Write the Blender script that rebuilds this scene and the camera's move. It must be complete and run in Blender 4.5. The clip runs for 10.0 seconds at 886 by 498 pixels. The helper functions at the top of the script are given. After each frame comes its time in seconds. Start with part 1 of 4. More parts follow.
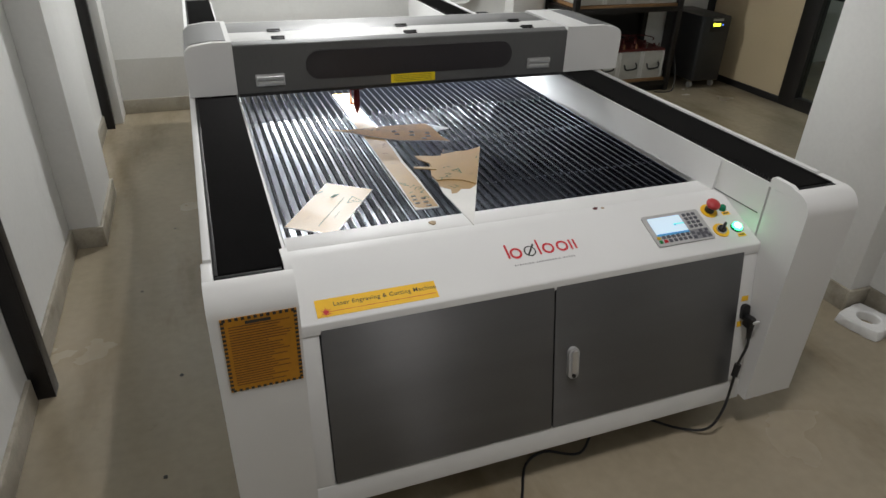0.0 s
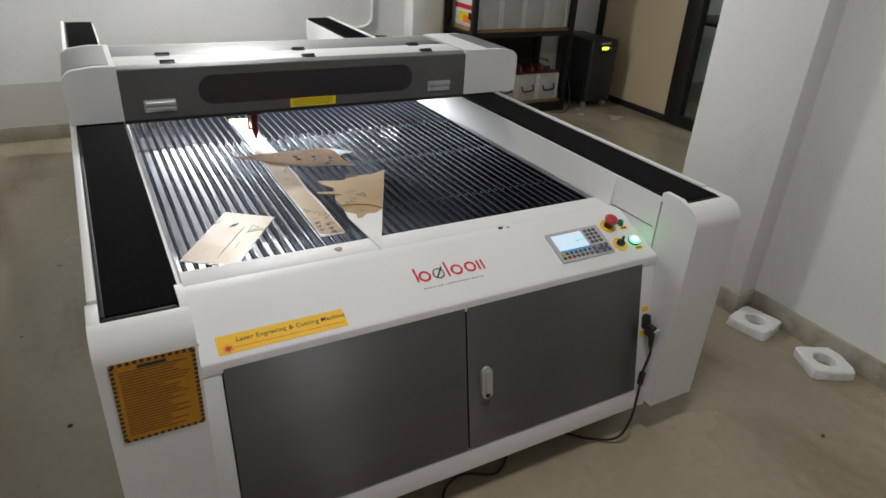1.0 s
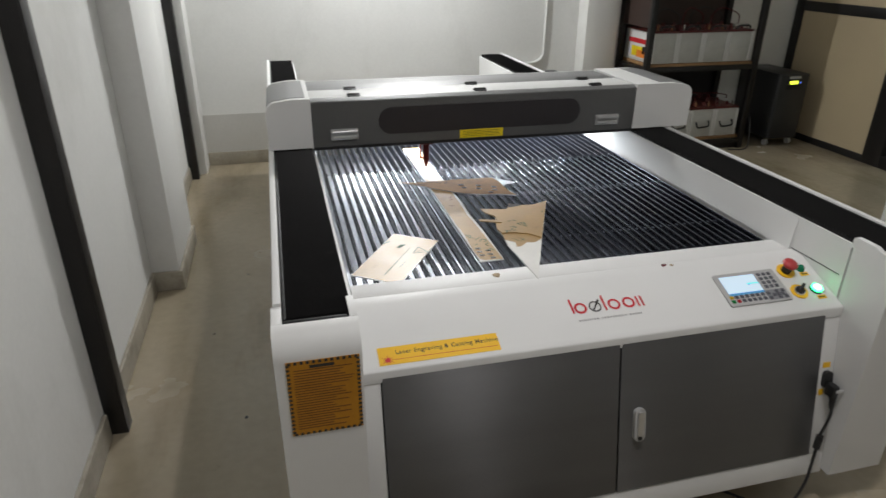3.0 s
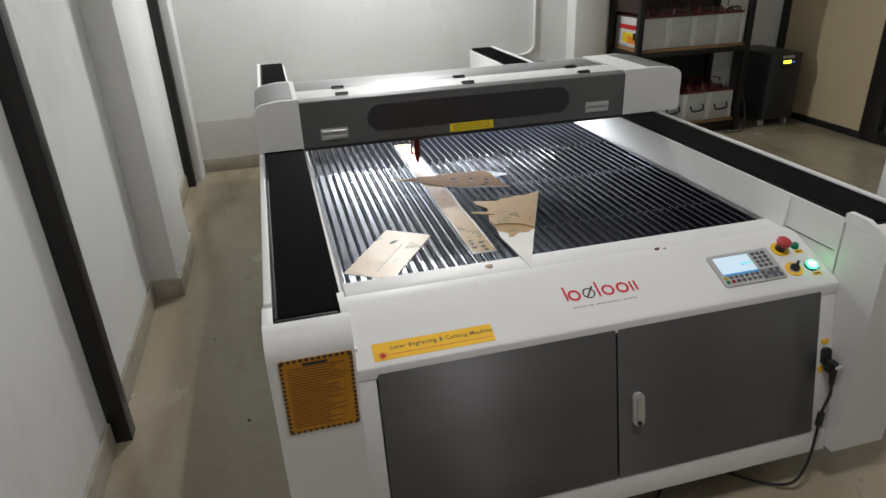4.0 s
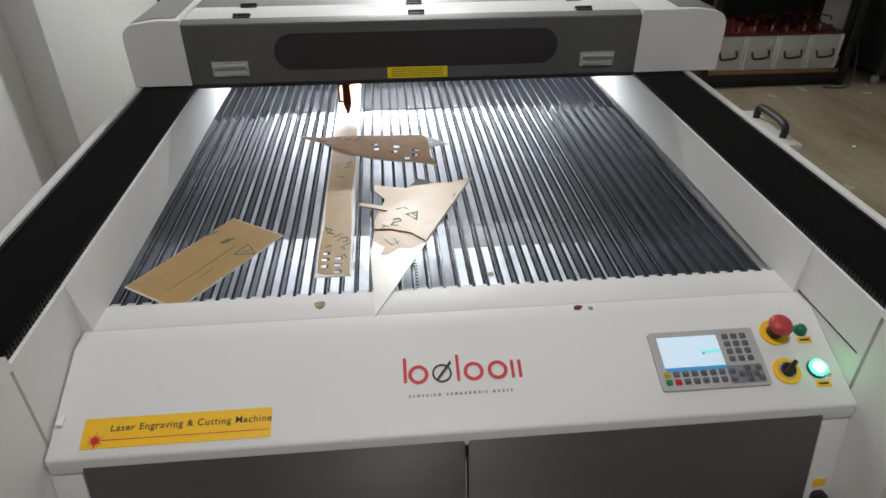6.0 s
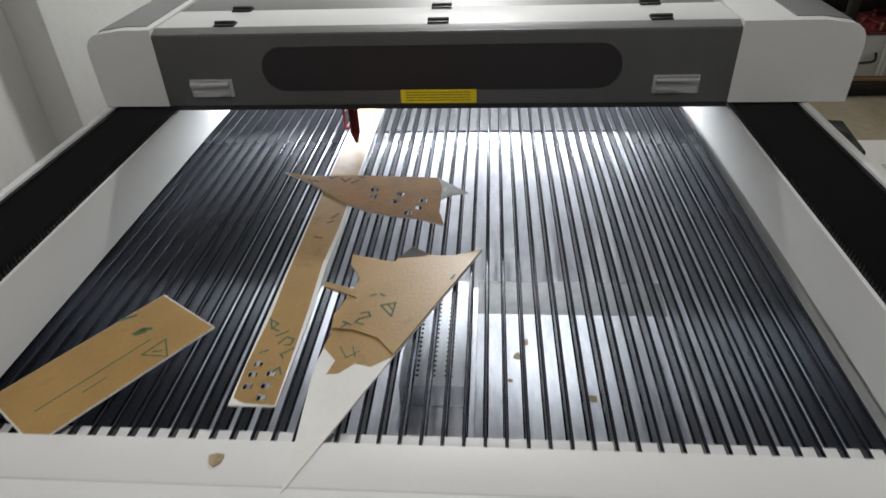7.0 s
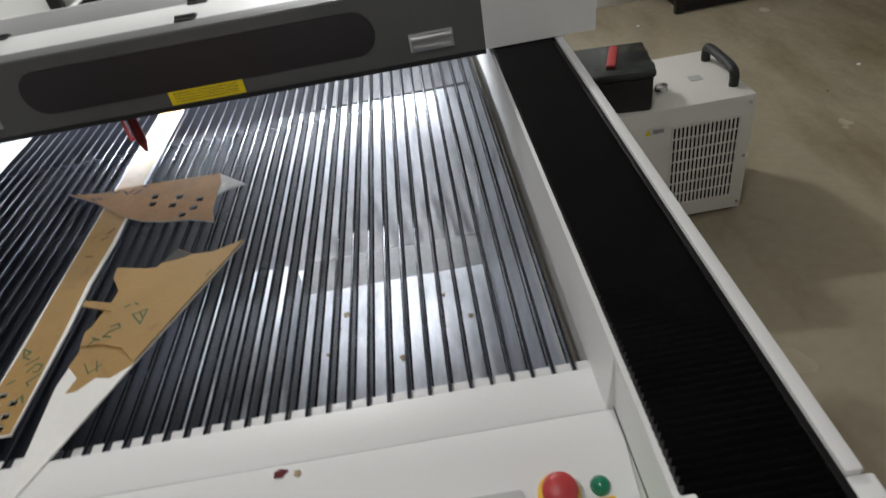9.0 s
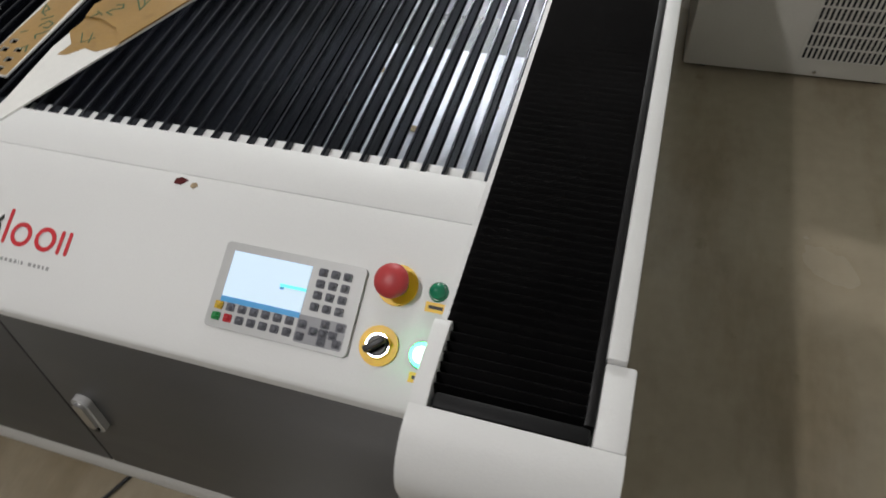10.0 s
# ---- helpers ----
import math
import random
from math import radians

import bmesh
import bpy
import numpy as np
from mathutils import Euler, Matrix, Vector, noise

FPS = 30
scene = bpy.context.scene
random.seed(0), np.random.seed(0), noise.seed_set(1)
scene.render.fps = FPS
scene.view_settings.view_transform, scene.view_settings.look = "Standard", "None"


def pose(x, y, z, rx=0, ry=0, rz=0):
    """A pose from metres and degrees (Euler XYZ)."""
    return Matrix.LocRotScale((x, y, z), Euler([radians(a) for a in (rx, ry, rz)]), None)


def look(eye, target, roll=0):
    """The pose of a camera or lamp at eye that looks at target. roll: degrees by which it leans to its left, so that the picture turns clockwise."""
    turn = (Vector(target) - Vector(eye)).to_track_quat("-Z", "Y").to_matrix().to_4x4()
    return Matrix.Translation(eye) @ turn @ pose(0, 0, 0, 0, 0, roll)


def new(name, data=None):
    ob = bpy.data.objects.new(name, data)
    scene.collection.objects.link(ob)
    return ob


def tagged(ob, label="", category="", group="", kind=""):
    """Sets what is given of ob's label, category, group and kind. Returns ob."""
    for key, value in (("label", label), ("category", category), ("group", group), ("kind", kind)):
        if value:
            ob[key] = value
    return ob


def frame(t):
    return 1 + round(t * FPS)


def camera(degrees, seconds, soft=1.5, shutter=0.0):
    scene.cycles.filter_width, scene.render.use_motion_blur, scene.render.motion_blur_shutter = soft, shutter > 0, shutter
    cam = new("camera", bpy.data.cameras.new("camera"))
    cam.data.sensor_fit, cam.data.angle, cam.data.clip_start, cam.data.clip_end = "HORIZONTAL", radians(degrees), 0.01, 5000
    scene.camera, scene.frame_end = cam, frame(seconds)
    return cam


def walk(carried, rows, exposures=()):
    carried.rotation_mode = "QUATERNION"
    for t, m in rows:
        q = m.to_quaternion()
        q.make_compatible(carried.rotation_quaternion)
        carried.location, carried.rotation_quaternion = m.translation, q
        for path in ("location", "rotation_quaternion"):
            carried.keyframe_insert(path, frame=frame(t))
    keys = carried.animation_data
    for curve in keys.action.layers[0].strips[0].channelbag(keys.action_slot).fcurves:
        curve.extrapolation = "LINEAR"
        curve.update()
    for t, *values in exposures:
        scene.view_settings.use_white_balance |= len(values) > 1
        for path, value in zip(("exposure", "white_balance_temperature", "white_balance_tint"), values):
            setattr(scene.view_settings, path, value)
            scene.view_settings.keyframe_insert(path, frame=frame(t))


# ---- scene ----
cam = camera(69.1, 10.0, shutter=0.2)
PATH = [
    (0, (-0.776, -1.176, 1.52), (-0.156, 0.447, 0.53), 1.8),
    (0.5, (-0.788, -1.15, 1.5), (-0.081, 0.419, 0.481), 3.6),
    (1, (-0.761, -1.158, 1.518), (0.123, 0.381, 0.596), 3.5),
    (1.5, (-0.733, -1.177, 1.52), (0.167, 0.377, 0.639), 1.3),
    (2, (-0.738, -1.185, 1.527), (0.027, 0.469, 0.703), -0.9),
    (2.5, (-0.752, -1.194, 1.521), (-0.177, 0.535, 0.698), -0.6),
    (3, (-0.777, -1.188, 1.52), (-0.329, 0.569, 0.674), 0.4),
    (3.2, (-0.789, -1.193, 1.524), (-0.44, 0.605, 0.721), -0.5),
    (4.3, (-0.678, -1.199, 1.506), (-0.217, 0.543, 0.641), -3.0),
    (4.5, (-0.6, -1.197, 1.515), (-0.137, 0.552, 0.663), -3.2),
    (5, (-0.382, -1.173, 1.515), (0.005, 0.594, 0.661), 1.1),
    (5.5, (-0.227, -0.945, 1.474), (0.058, 0.82, 0.579), 1.3),
    (5.7, (-0.185, -0.834, 1.468), (0.064, 0.89, 0.485), 0.8),
    (6.8, (0.114, -0.316, 1.418), (-0.021, 1.317, 0.270), -2.3),
    (7, (0.118, -0.228, 1.416), (-0.024, 1.416, 0.286), -2.3),
    (7.5, (0.07, 0.05, 1.455), (0.195, 1.739, 0.392), 0.8),
    (8, (0.124, 0.133, 1.427), (0.802, 1.762, 0.487), -1.8),
    (8.2, (0.182, 0.098, 1.425), (0.95, 1.643, 0.414), -2.6),
    (8.5, (0.293, -0.03, 1.404), (0.607, 1.624, 0.325), -9.4),
    (9, (0.516, -0.254, 1.408), (0.471, 1.332, 0.19), -11.1),
    (9.5, (0.673, -0.282, 1.37), (0.418, 1.074, -0.079), -9.1),
    (10, (0.815, -0.198, 1.337), (0.334, 0.873, -0.281), -9.3),
]
walk(cam, [(t, look(eye, target, roll)) for t, eye, target, roll in PATH], ((0, -0.16), (5.7, -0.22), (6.8, -0.40), (8.0, -0.38), (9.0, -0.32), (10.0, -0.1)))

# ---- light and exposure ----
world = bpy.data.worlds.new("world")
scene.world = world
world.use_nodes = True
world.node_tree.nodes["Background"].inputs[0].default_value = (0.6, 0.65, 0.7, 1)
world.node_tree.nodes["Background"].inputs[1].default_value = 0.02
scene.view_settings.exposure = 0.0


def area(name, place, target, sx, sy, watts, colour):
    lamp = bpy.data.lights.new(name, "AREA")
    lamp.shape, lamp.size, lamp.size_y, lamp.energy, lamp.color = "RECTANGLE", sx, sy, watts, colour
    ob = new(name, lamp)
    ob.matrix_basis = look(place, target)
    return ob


area("ceiling_lamp", (-0.02, -0.48, 2.62), (-0.02, -0.48, 0), 0.06, 0.35, 22.5, (1.0, 0.975, 0.975))
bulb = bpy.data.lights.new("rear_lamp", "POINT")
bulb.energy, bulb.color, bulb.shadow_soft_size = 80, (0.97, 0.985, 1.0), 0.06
# added second emitter at the rear lamp's spot, strengthens its light on the bed
area("rear_lamp_boost", (0.05, 3.30, 2.33), (0.05, 1.0, 0.75), 0.5, 0.05, 20, (1.0, 0.99, 0.97))
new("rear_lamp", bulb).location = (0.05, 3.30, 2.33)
area("gantry_led_lamp", (0.0, 1.58, 0.842), (0.0, 1.62, 0), 1.05, 0.02, 26, (0.90, 0.95, 1.0))
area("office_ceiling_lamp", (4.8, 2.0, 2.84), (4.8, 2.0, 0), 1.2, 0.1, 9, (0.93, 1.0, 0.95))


# ---- materials ----
def mat(name, base, rough=0.5, metal=0.0, var=0.12, scale=6.0, fine=90.0, bump=0.05, stretch=(1, 1, 1), coat=0.0, spec=0.5, random_tint=0.0, rvar=0.1):
    m = bpy.data.materials.new(name)
    m.use_nodes = True
    nt = m.node_tree
    n, l = nt.nodes, nt.links
    b = n["Principled BSDF"]
    tc = n.new("ShaderNodeTexCoord")
    mp = n.new("ShaderNodeMapping")
    mp.inputs["Scale"].default_value = stretch
    l.new(tc.outputs["Object"], mp.inputs["Vector"])
    big = n.new("ShaderNodeTexNoise")
    big.inputs["Scale"].default_value, big.inputs["Detail"].default_value = scale, 5
    l.new(mp.outputs["Vector"], big.inputs["Vector"])
    small = n.new("ShaderNodeTexNoise")
    small.inputs["Scale"].default_value, small.inputs["Detail"].default_value = fine, 3
    l.new(mp.outputs["Vector"], small.inputs["Vector"])
    mix = n.new("ShaderNodeMix")
    mix.data_type = "FLOAT"
    mix.inputs[0].default_value = 0.35
    l.new(big.outputs["Fac"], mix.inputs[2])
    l.new(small.outputs["Fac"], mix.inputs[3])
    fac = mix.outputs[0]
    if random_tint:
        info = n.new("ShaderNodeObjectInfo")
        add = n.new("ShaderNodeMath")
        add.operation = "MULTIPLY_ADD"
        add.inputs[1].default_value = random_tint
        l.new(info.outputs["Random"], add.inputs[0])
        l.new(fac, add.inputs[2])
        fac = add.outputs[0]
    ramp = n.new("ShaderNodeValToRGB")
    lo, hi = 1 - var, 1 + var
    ramp.color_ramp.elements[0].position, ramp.color_ramp.elements[1].position = 0.3, 0.7
    ramp.color_ramp.elements[0].color = (*[min(1, c * lo) for c in base], 1)
    ramp.color_ramp.elements[1].color = (*[min(1, c * hi) for c in base], 1)
    l.new(fac, ramp.inputs["Fac"])
    l.new(ramp.outputs["Color"], b.inputs["Base Color"])
    rr = n.new("ShaderNodeMapRange")
    rr.inputs["To Min"].default_value, rr.inputs["To Max"].default_value = max(0.02, rough - rvar), min(1, rough + rvar)
    l.new(big.outputs["Fac"], rr.inputs["Value"])
    l.new(rr.outputs["Result"], b.inputs["Roughness"])
    b.inputs["Metallic"].default_value = metal
    b.inputs["Specular IOR Level"].default_value = spec
    b.inputs["Coat Weight"].default_value = coat
    if bump:
        bp = n.new("ShaderNodeBump")
        bp.inputs["Strength"].default_value, bp.inputs["Distance"].default_value = bump, 0.01
        l.new(small.outputs["Fac"], bp.inputs["Height"])
        l.new(bp.outputs["Normal"], b.inputs["Normal"])
    return m


def stain(m, scale, start, end, dark, stretch=(1, 1, 1)):
    """Multiplies the base colour by patches of grime."""
    n, l = m.node_tree.nodes, m.node_tree.links
    b = n["Principled BSDF"]
    src = b.inputs["Base Color"].links[0].from_socket
    tc, mp, tex = n.new("ShaderNodeTexCoord"), n.new("ShaderNodeMapping"), n.new("ShaderNodeTexNoise")
    mp.inputs["Scale"].default_value, mp.inputs["Location"].default_value = stretch, (3.1 * scale, 1.7, 0.4)
    tex.inputs["Scale"].default_value, tex.inputs["Detail"].default_value, tex.inputs["Roughness"].default_value = scale, 6, 0.62
    l.new(tc.outputs["Object"], mp.inputs["Vector"])
    l.new(mp.outputs["Vector"], tex.inputs["Vector"])
    r = n.new("ShaderNodeValToRGB")
    r.color_ramp.elements[0].position, r.color_ramp.elements[1].position = start, end
    r.color_ramp.elements[0].color, r.color_ramp.elements[1].color = (1, 1, 1, 1), (*dark, 1)
    l.new(tex.outputs["Fac"], r.inputs["Fac"])
    mix = n.new("ShaderNodeMix")
    mix.data_type, mix.blend_type = "RGBA", "MULTIPLY"
    mix.inputs["Factor"].default_value = 1.0
    l.new(src, mix.inputs["A"])
    l.new(r.outputs["Color"], mix.inputs["B"])
    l.new(mix.outputs["Result"], b.inputs["Base Color"])


def glow(name, colour, strength):
    m = bpy.data.materials.new(name)
    m.use_nodes = True
    b = m.node_tree.nodes["Principled BSDF"]
    b.inputs["Base Color"].default_value = (*colour, 1)
    b.inputs["Emission Color"].default_value = (*colour, 1)
    b.inputs["Emission Strength"].default_value = strength
    return m


WALL = mat("white_wall_paint", (0.72, 0.72, 0.70), 0.75, var=0.05, scale=1.6, fine=60, bump=0.035)
# mid grey, to cut the light bounced off the unseen ceiling
CEIL = mat("ceiling_paint", (0.5, 0.5, 0.48), 0.85, var=0.04, scale=1.5)
BANDGREY = mat("greyer_wall_band", (0.55, 0.54, 0.51), 0.75, var=0.06, scale=2, fine=60, bump=0.04)
BASE = mat("beige_skirting_stone", (0.36, 0.33, 0.27), 0.4, var=0.2, scale=7, bump=0.03)
FLOOR = mat("worn_grey_beige_floor", (0.335, 0.285, 0.205), 0.22, var=0.14, scale=1.7, fine=26, bump=0.02, rvar=0.16)
WHITE = mat("white_powder_coat", (0.67, 0.67, 0.66), 0.48, var=0.03, scale=3, fine=420, bump=0.04)
GREY = mat("dark_grey_powder_coat", (0.088, 0.088, 0.087), 0.36, var=0.12, scale=4, fine=300, bump=0.05, stretch=(1, 1, 0.15))
LIDGREY = mat("satin_grey_lid", (0.20, 0.20, 0.20), 0.5, metal=0.3, var=0.1, scale=3, fine=200, bump=0.02, stretch=(0.2, 4, 1))
DOOR = mat("brushed_grey_door", (0.15, 0.15, 0.152), 0.40, metal=0.75, var=0.1, scale=4, fine=260, bump=0.03, stretch=(0.3, 1, 3))
dn = DOOR.node_tree
tang = dn.nodes.new("ShaderNodeTangent")
tang.direction_type, tang.axis = "RADIAL", "Z"
dn.links.new(tang.outputs["Tangent"], dn.nodes["Principled BSDF"].inputs["Tangent"])
dn.nodes["Principled BSDF"].inputs["Anisotropic"].default_value = 0.92
dn.nodes["Principled BSDF"].inputs["Anisotropic Rotation"].default_value = 0.25
ALU = mat("extruded_aluminium", (0.62, 0.62, 0.62), 0.32, metal=0.9, var=0.08, scale=6, fine=120, bump=0.02, stretch=(0.1, 3, 3))
BLACKRUB = mat("matt_black_rubber", (0.006, 0.006, 0.0065), 0.6, var=0.2, scale=14, spec=0.2)
BLACKPL = mat("black_plastic", (0.012, 0.012, 0.013), 0.45, var=0.2, scale=12)
BELLOW = mat("black_bellows_fabric", (0.0035, 0.0033, 0.0036), 0.44, var=0.35, scale=14, spec=0.3)
WINDOW = mat("smoked_window", (0.020, 0.017, 0.019), 0.35, var=0.1, scale=5, bump=0.0)
SLAT = mat("sooty_aluminium_slat", (0.020, 0.022, 0.030), 0.27, metal=0.75, var=0.4, scale=9, fine=70, bump=0.06, stretch=(1, 0.25, 1), random_tint=0.25)
# darker than TRAY: shadow on the recessed step, put into its colour
TRAYD = mat("shaded_tray_step", (0.17, 0.175, 0.18), 0.55, metal=0.3, var=0.3, scale=9, fine=40)
TRAY = mat("galvanised_tray", (0.66, 0.68, 0.72), 0.45, metal=0.45, var=0.22, scale=5, fine=40, bump=0.05, stretch=(2, 0.5, 1))
HOLE = mat("dark_hole", (0.008, 0.008, 0.009), 0.8)
RED = mat("red_plastic", (0.42, 0.035, 0.038), 0.45, var=0.1, scale=20)
DKRED = mat("anodised_red_nozzle", (0.10, 0.010, 0.012), 0.35, metal=0.5, var=0.2, scale=30)
LOGORED = mat("red_print", (0.55, 0.02, 0.03), 0.45, var=0.05)
INK = mat("dark_print", (0.03, 0.028, 0.025), 0.6, var=0.1)
BROWNINK = mat("brown_print", (0.16, 0.065, 0.012), 0.6, var=0.2, scale=60)
GREYINK = mat("grey_print", (0.28, 0.28, 0.28), 0.6, var=0.1)
YELLOW = mat("yellow_sticker", (0.86, 0.50, 0.015), 0.45, var=0.06, scale=9, bump=0.01)
AMBER = mat("amber_warning_sticker", (0.46, 0.20, 0.008), 0.5, var=0.16, scale=14, bump=0.01)
LEMON = mat("lemon_label", (0.80, 0.62, 0.01), 0.45, var=0.05, scale=9)
PAPER = mat("brown_masking_paper", (0.33, 0.198, 0.062), 0.38, var=0.14, scale=12, fine=160, bump=0.06)
# darker and more mottled than PAPER, for the curved offcut
PAPER2 = mat("darker_masking_paper", (0.26, 0.135, 0.048), 0.7, var=0.3, scale=16, fine=160, bump=0.06)
ACRYL = mat("white_acrylic", (0.74, 0.73, 0.70), 0.18, var=0.05, scale=10, bump=0.0)
FROST = mat("frosted_acrylic", (0.36, 0.37, 0.36), 0.25, var=0.08, scale=10, bump=0.0)
GREENINK = mat("green_print", (0.06, 0.11, 0.05), 0.6, var=0.1)
PANEL = mat("silver_keypad_panel", (0.43, 0.43, 0.425), 0.45, metal=0.1, var=0.05, scale=8, bump=0.01)
KEY = mat("grey_domed_key", (0.12, 0.122, 0.14), 0.12, var=0.1, scale=40)
PAD = mat("grey_key_field", (0.20, 0.20, 0.215), 0.4, var=0.08, scale=40)
KEYG = mat("green_key", (0.02, 0.22, 0.06), 0.25)
KEYR = mat("red_key", (0.45, 0.02, 0.03), 0.25)
KEYY = mat("yellow_key", (0.55, 0.36, 0.03), 0.25)
SCREEN = glow("screen_white", (0.60, 0.76, 0.90), 0.43)
SCREENB = glow("screen_blue", (0.03, 0.17, 0.34), 0.8)
SCREENC = glow("screen_cyan", (0.10, 0.62, 0.58), 1.0)
GREENLED = glow("lit_green_button", (0.04, 1.0, 0.28), 9.0)
GREENCORE = glow("lit_green_core", (0.6, 1.0, 0.75), 3.0)
LEDWHITE = glow("led_strip_glow", (0.9, 0.95, 1.0), 6.0)
DKGREEN = mat("green_plastic", (0.008, 0.17, 0.09), 0.22, spec=0.35)
CHROME = mat("bright_metal", (0.7, 0.7, 0.7), 0.2, metal=1.0, var=0.05)
BLACKST = mat("black_painted_steel", (0.010, 0.009, 0.009), 0.45, var=0.3, scale=12, bump=0.04)
WOOD = mat("plywood_edge", (0.30, 0.17, 0.075), 0.6, var=0.25, scale=6, fine=60, stretch=(0.3, 3, 3))
DKBROWN = mat("dark_brown_board", (0.045, 0.028, 0.022), 0.6, var=0.2, scale=5)
CREAM = mat("cream_panel", (0.50, 0.41, 0.27), 0.5, var=0.06, scale=2, bump=0.01)
BATT = mat("milky_battery_case", (0.47, 0.47, 0.45), 0.4, var=0.14, scale=14, bump=0.03, random_tint=0.2)
REDLID = mat("red_battery_lid", (0.10, 0.014, 0.013), 0.45, var=0.3, scale=20)
UPSM = mat("charcoal_ups_case", (0.026, 0.027, 0.028), 0.4, var=0.15, scale=6, fine=200)
UPSLCD = glow("ups_display_glow", (0.75, 0.9, 0.05), 3.0)
UPSBLUE = glow("ups_blue_led", (0.1, 0.2, 1.0), 2.0)
FOAM = mat("white_foam", (0.76, 0.76, 0.75), 0.9, var=0.06, scale=40, fine=200, bump=0.3)
CHILL = mat("white_chiller_case", (0.66, 0.64, 0.59), 0.42, var=0.06, scale=4, fine=300, bump=0.04)
CLEAR = mat("smoky_clear_plastic", (0.03, 0.034, 0.031), 0.2, var=0.25, scale=10)
ORANGE = mat("orange_print", (0.75, 0.22, 0.03), 0.5)
DUST = mat("debris_chip", (0.33, 0.25, 0.15), 0.8, var=0.3, scale=60)

stain(FLOOR, 2.2, 0.50, 0.68, (0.68, 0.63, 0.54), (1, 0.3, 1))
stain(FLOOR, 14.0, 0.66, 0.78, (0.80, 0.78, 0.74))
stain(WALL, 2.0, 0.55, 0.75, (0.88, 0.88, 0.87), (1, 1, 0.6))
stain(TRAY, 7.0, 0.52, 0.72, (0.68, 0.68, 0.70), (2, 0.5, 1))
stain(PAPER, 11.0, 0.58, 0.72, (0.72, 0.68, 0.62))
stain(BASE, 9.0, 0.5, 0.7, (0.7, 0.68, 0.64))

GLASS = bpy.data.materials.new("partition_glass")
GLASS.use_nodes = True
gb = GLASS.node_tree.nodes["Principled BSDF"]
gb.inputs["Base Color"].default_value = (0.75, 0.82, 0.80, 1)
gb.inputs["Roughness"].default_value, gb.inputs["Transmission Weight"].default_value, gb.inputs["IOR"].default_value = 0.03, 1.0, 1.45


# ---- mesh helpers ----
def box(bm, x0, x1, y0, y1, z0, z1, bev=0.0, seg=2):
    r = bmesh.ops.create_cube(bm, size=1.0, matrix=Matrix.LocRotScale(((x0 + x1) / 2, (y0 + y1) / 2, (z0 + z1) / 2), None, (abs(x1 - x0), abs(y1 - y0), abs(z1 - z0))))
    if bev:
        es = {e for v in r["verts"] for e in v.link_edges}
        bmesh.ops.bevel(bm, geom=list(es), offset=bev, segments=seg, profile=0.5, affect="EDGES")
    return bm


def cyl(bm, p0, p1, r0, r1=None, n=16):
    p0, p1 = Vector(p0), Vector(p1)
    d = p1 - p0
    m = Matrix.Translation((p0 + p1) / 2) @ d.to_track_quat("Z", "Y").to_matrix().to_4x4()
    bmesh.ops.create_cone(bm, cap_ends=True, segments=n, radius1=r0, radius2=r0 if r1 is None else r1, depth=d.length, matrix=m)
    return bm


def prism(bm, outline, axis, a, b):
    """Extrudes a 2D outline along an axis: 'x' takes (y, z), 'y' takes (x, z), 'z' takes (x, y)."""
    def at(p, c):
        return {"x": (c, p[0], p[1]), "y": (p[0], c, p[1]), "z": (p[0], p[1], c)}[axis]
    lo = [bm.verts.new(at(p, a)) for p in outline]
    hi = [bm.verts.new(at(p, b)) for p in outline]
    k = len(outline)
    bm.faces.new(lo), bm.faces.new(hi[::-1])
    for i in range(k):
        bm.faces.new((lo[i], hi[i], hi[(i + 1) % k], lo[(i + 1) % k]))
    bmesh.ops.recalc_face_normals(bm, faces=bm.faces[:])
    return bm


def arc(cx, cy, r, a0, a1, n=8):
    return [(cx + r * math.cos(radians(a0 + (a1 - a0) * i / n)), cy + r * math.sin(radians(a0 + (a1 - a0) * i / n))) for i in range(n + 1)]


def rounded(x0, x1, y0, y1, r, n=6):
    return arc(x1 - r, y0 + r, r, -90, 0, n) + arc(x1 - r, y1 - r, r, 0, 90, n) + arc(x0 + r, y1 - r, r, 90, 180, n) + arc(x0 + r, y0 + r, r, 180, 270, n)


def tube(bm, pts, r, n=8):
    """A round tube through points, smoothed."""
    pts = [Vector(p) for p in pts]
    fine = []
    for i in range(len(pts) - 1):
        p0, p1, p2, p3 = pts[max(i - 1, 0)], pts[i], pts[i + 1], pts[min(i + 2, len(pts) - 1)]
        for k in range(6):
            t = k / 6
            fine.append(0.5 * (2 * p1 + (p2 - p0) * t + (2 * p0 - 5 * p1 + 4 * p2 - p3) * t * t + (3 * p1 - p0 - 3 * p2 + p3) * t ** 3))
    fine.append(pts[-1])
    rings, side = [], Vector((0.3, 0.5, 0.81)).normalized()
    for i, p in enumerate(fine):
        d = (fine[min(i + 1, len(fine) - 1)] - fine[max(i - 1, 0)]).normalized()
        u = side - d * side.dot(d)
        u = u.normalized() if u.length > 1e-4 else d.orthogonal().normalized()
        side, w = u, d.cross(u)
        rings.append([bm.verts.new(p + r * (u * math.cos(2 * math.pi * k / n) + w * math.sin(2 * math.pi * k / n))) for k in range(n)])
    for a, b in zip(rings, rings[1:]):
        for k in range(n):
            bm.faces.new((a[k], a[(k + 1) % n], b[(k + 1) % n], b[k]))
    bm.faces.new(rings[0][::-1]), bm.faces.new(rings[-1])
    bmesh.ops.recalc_face_normals(bm, faces=bm.faces[:])
    return bm


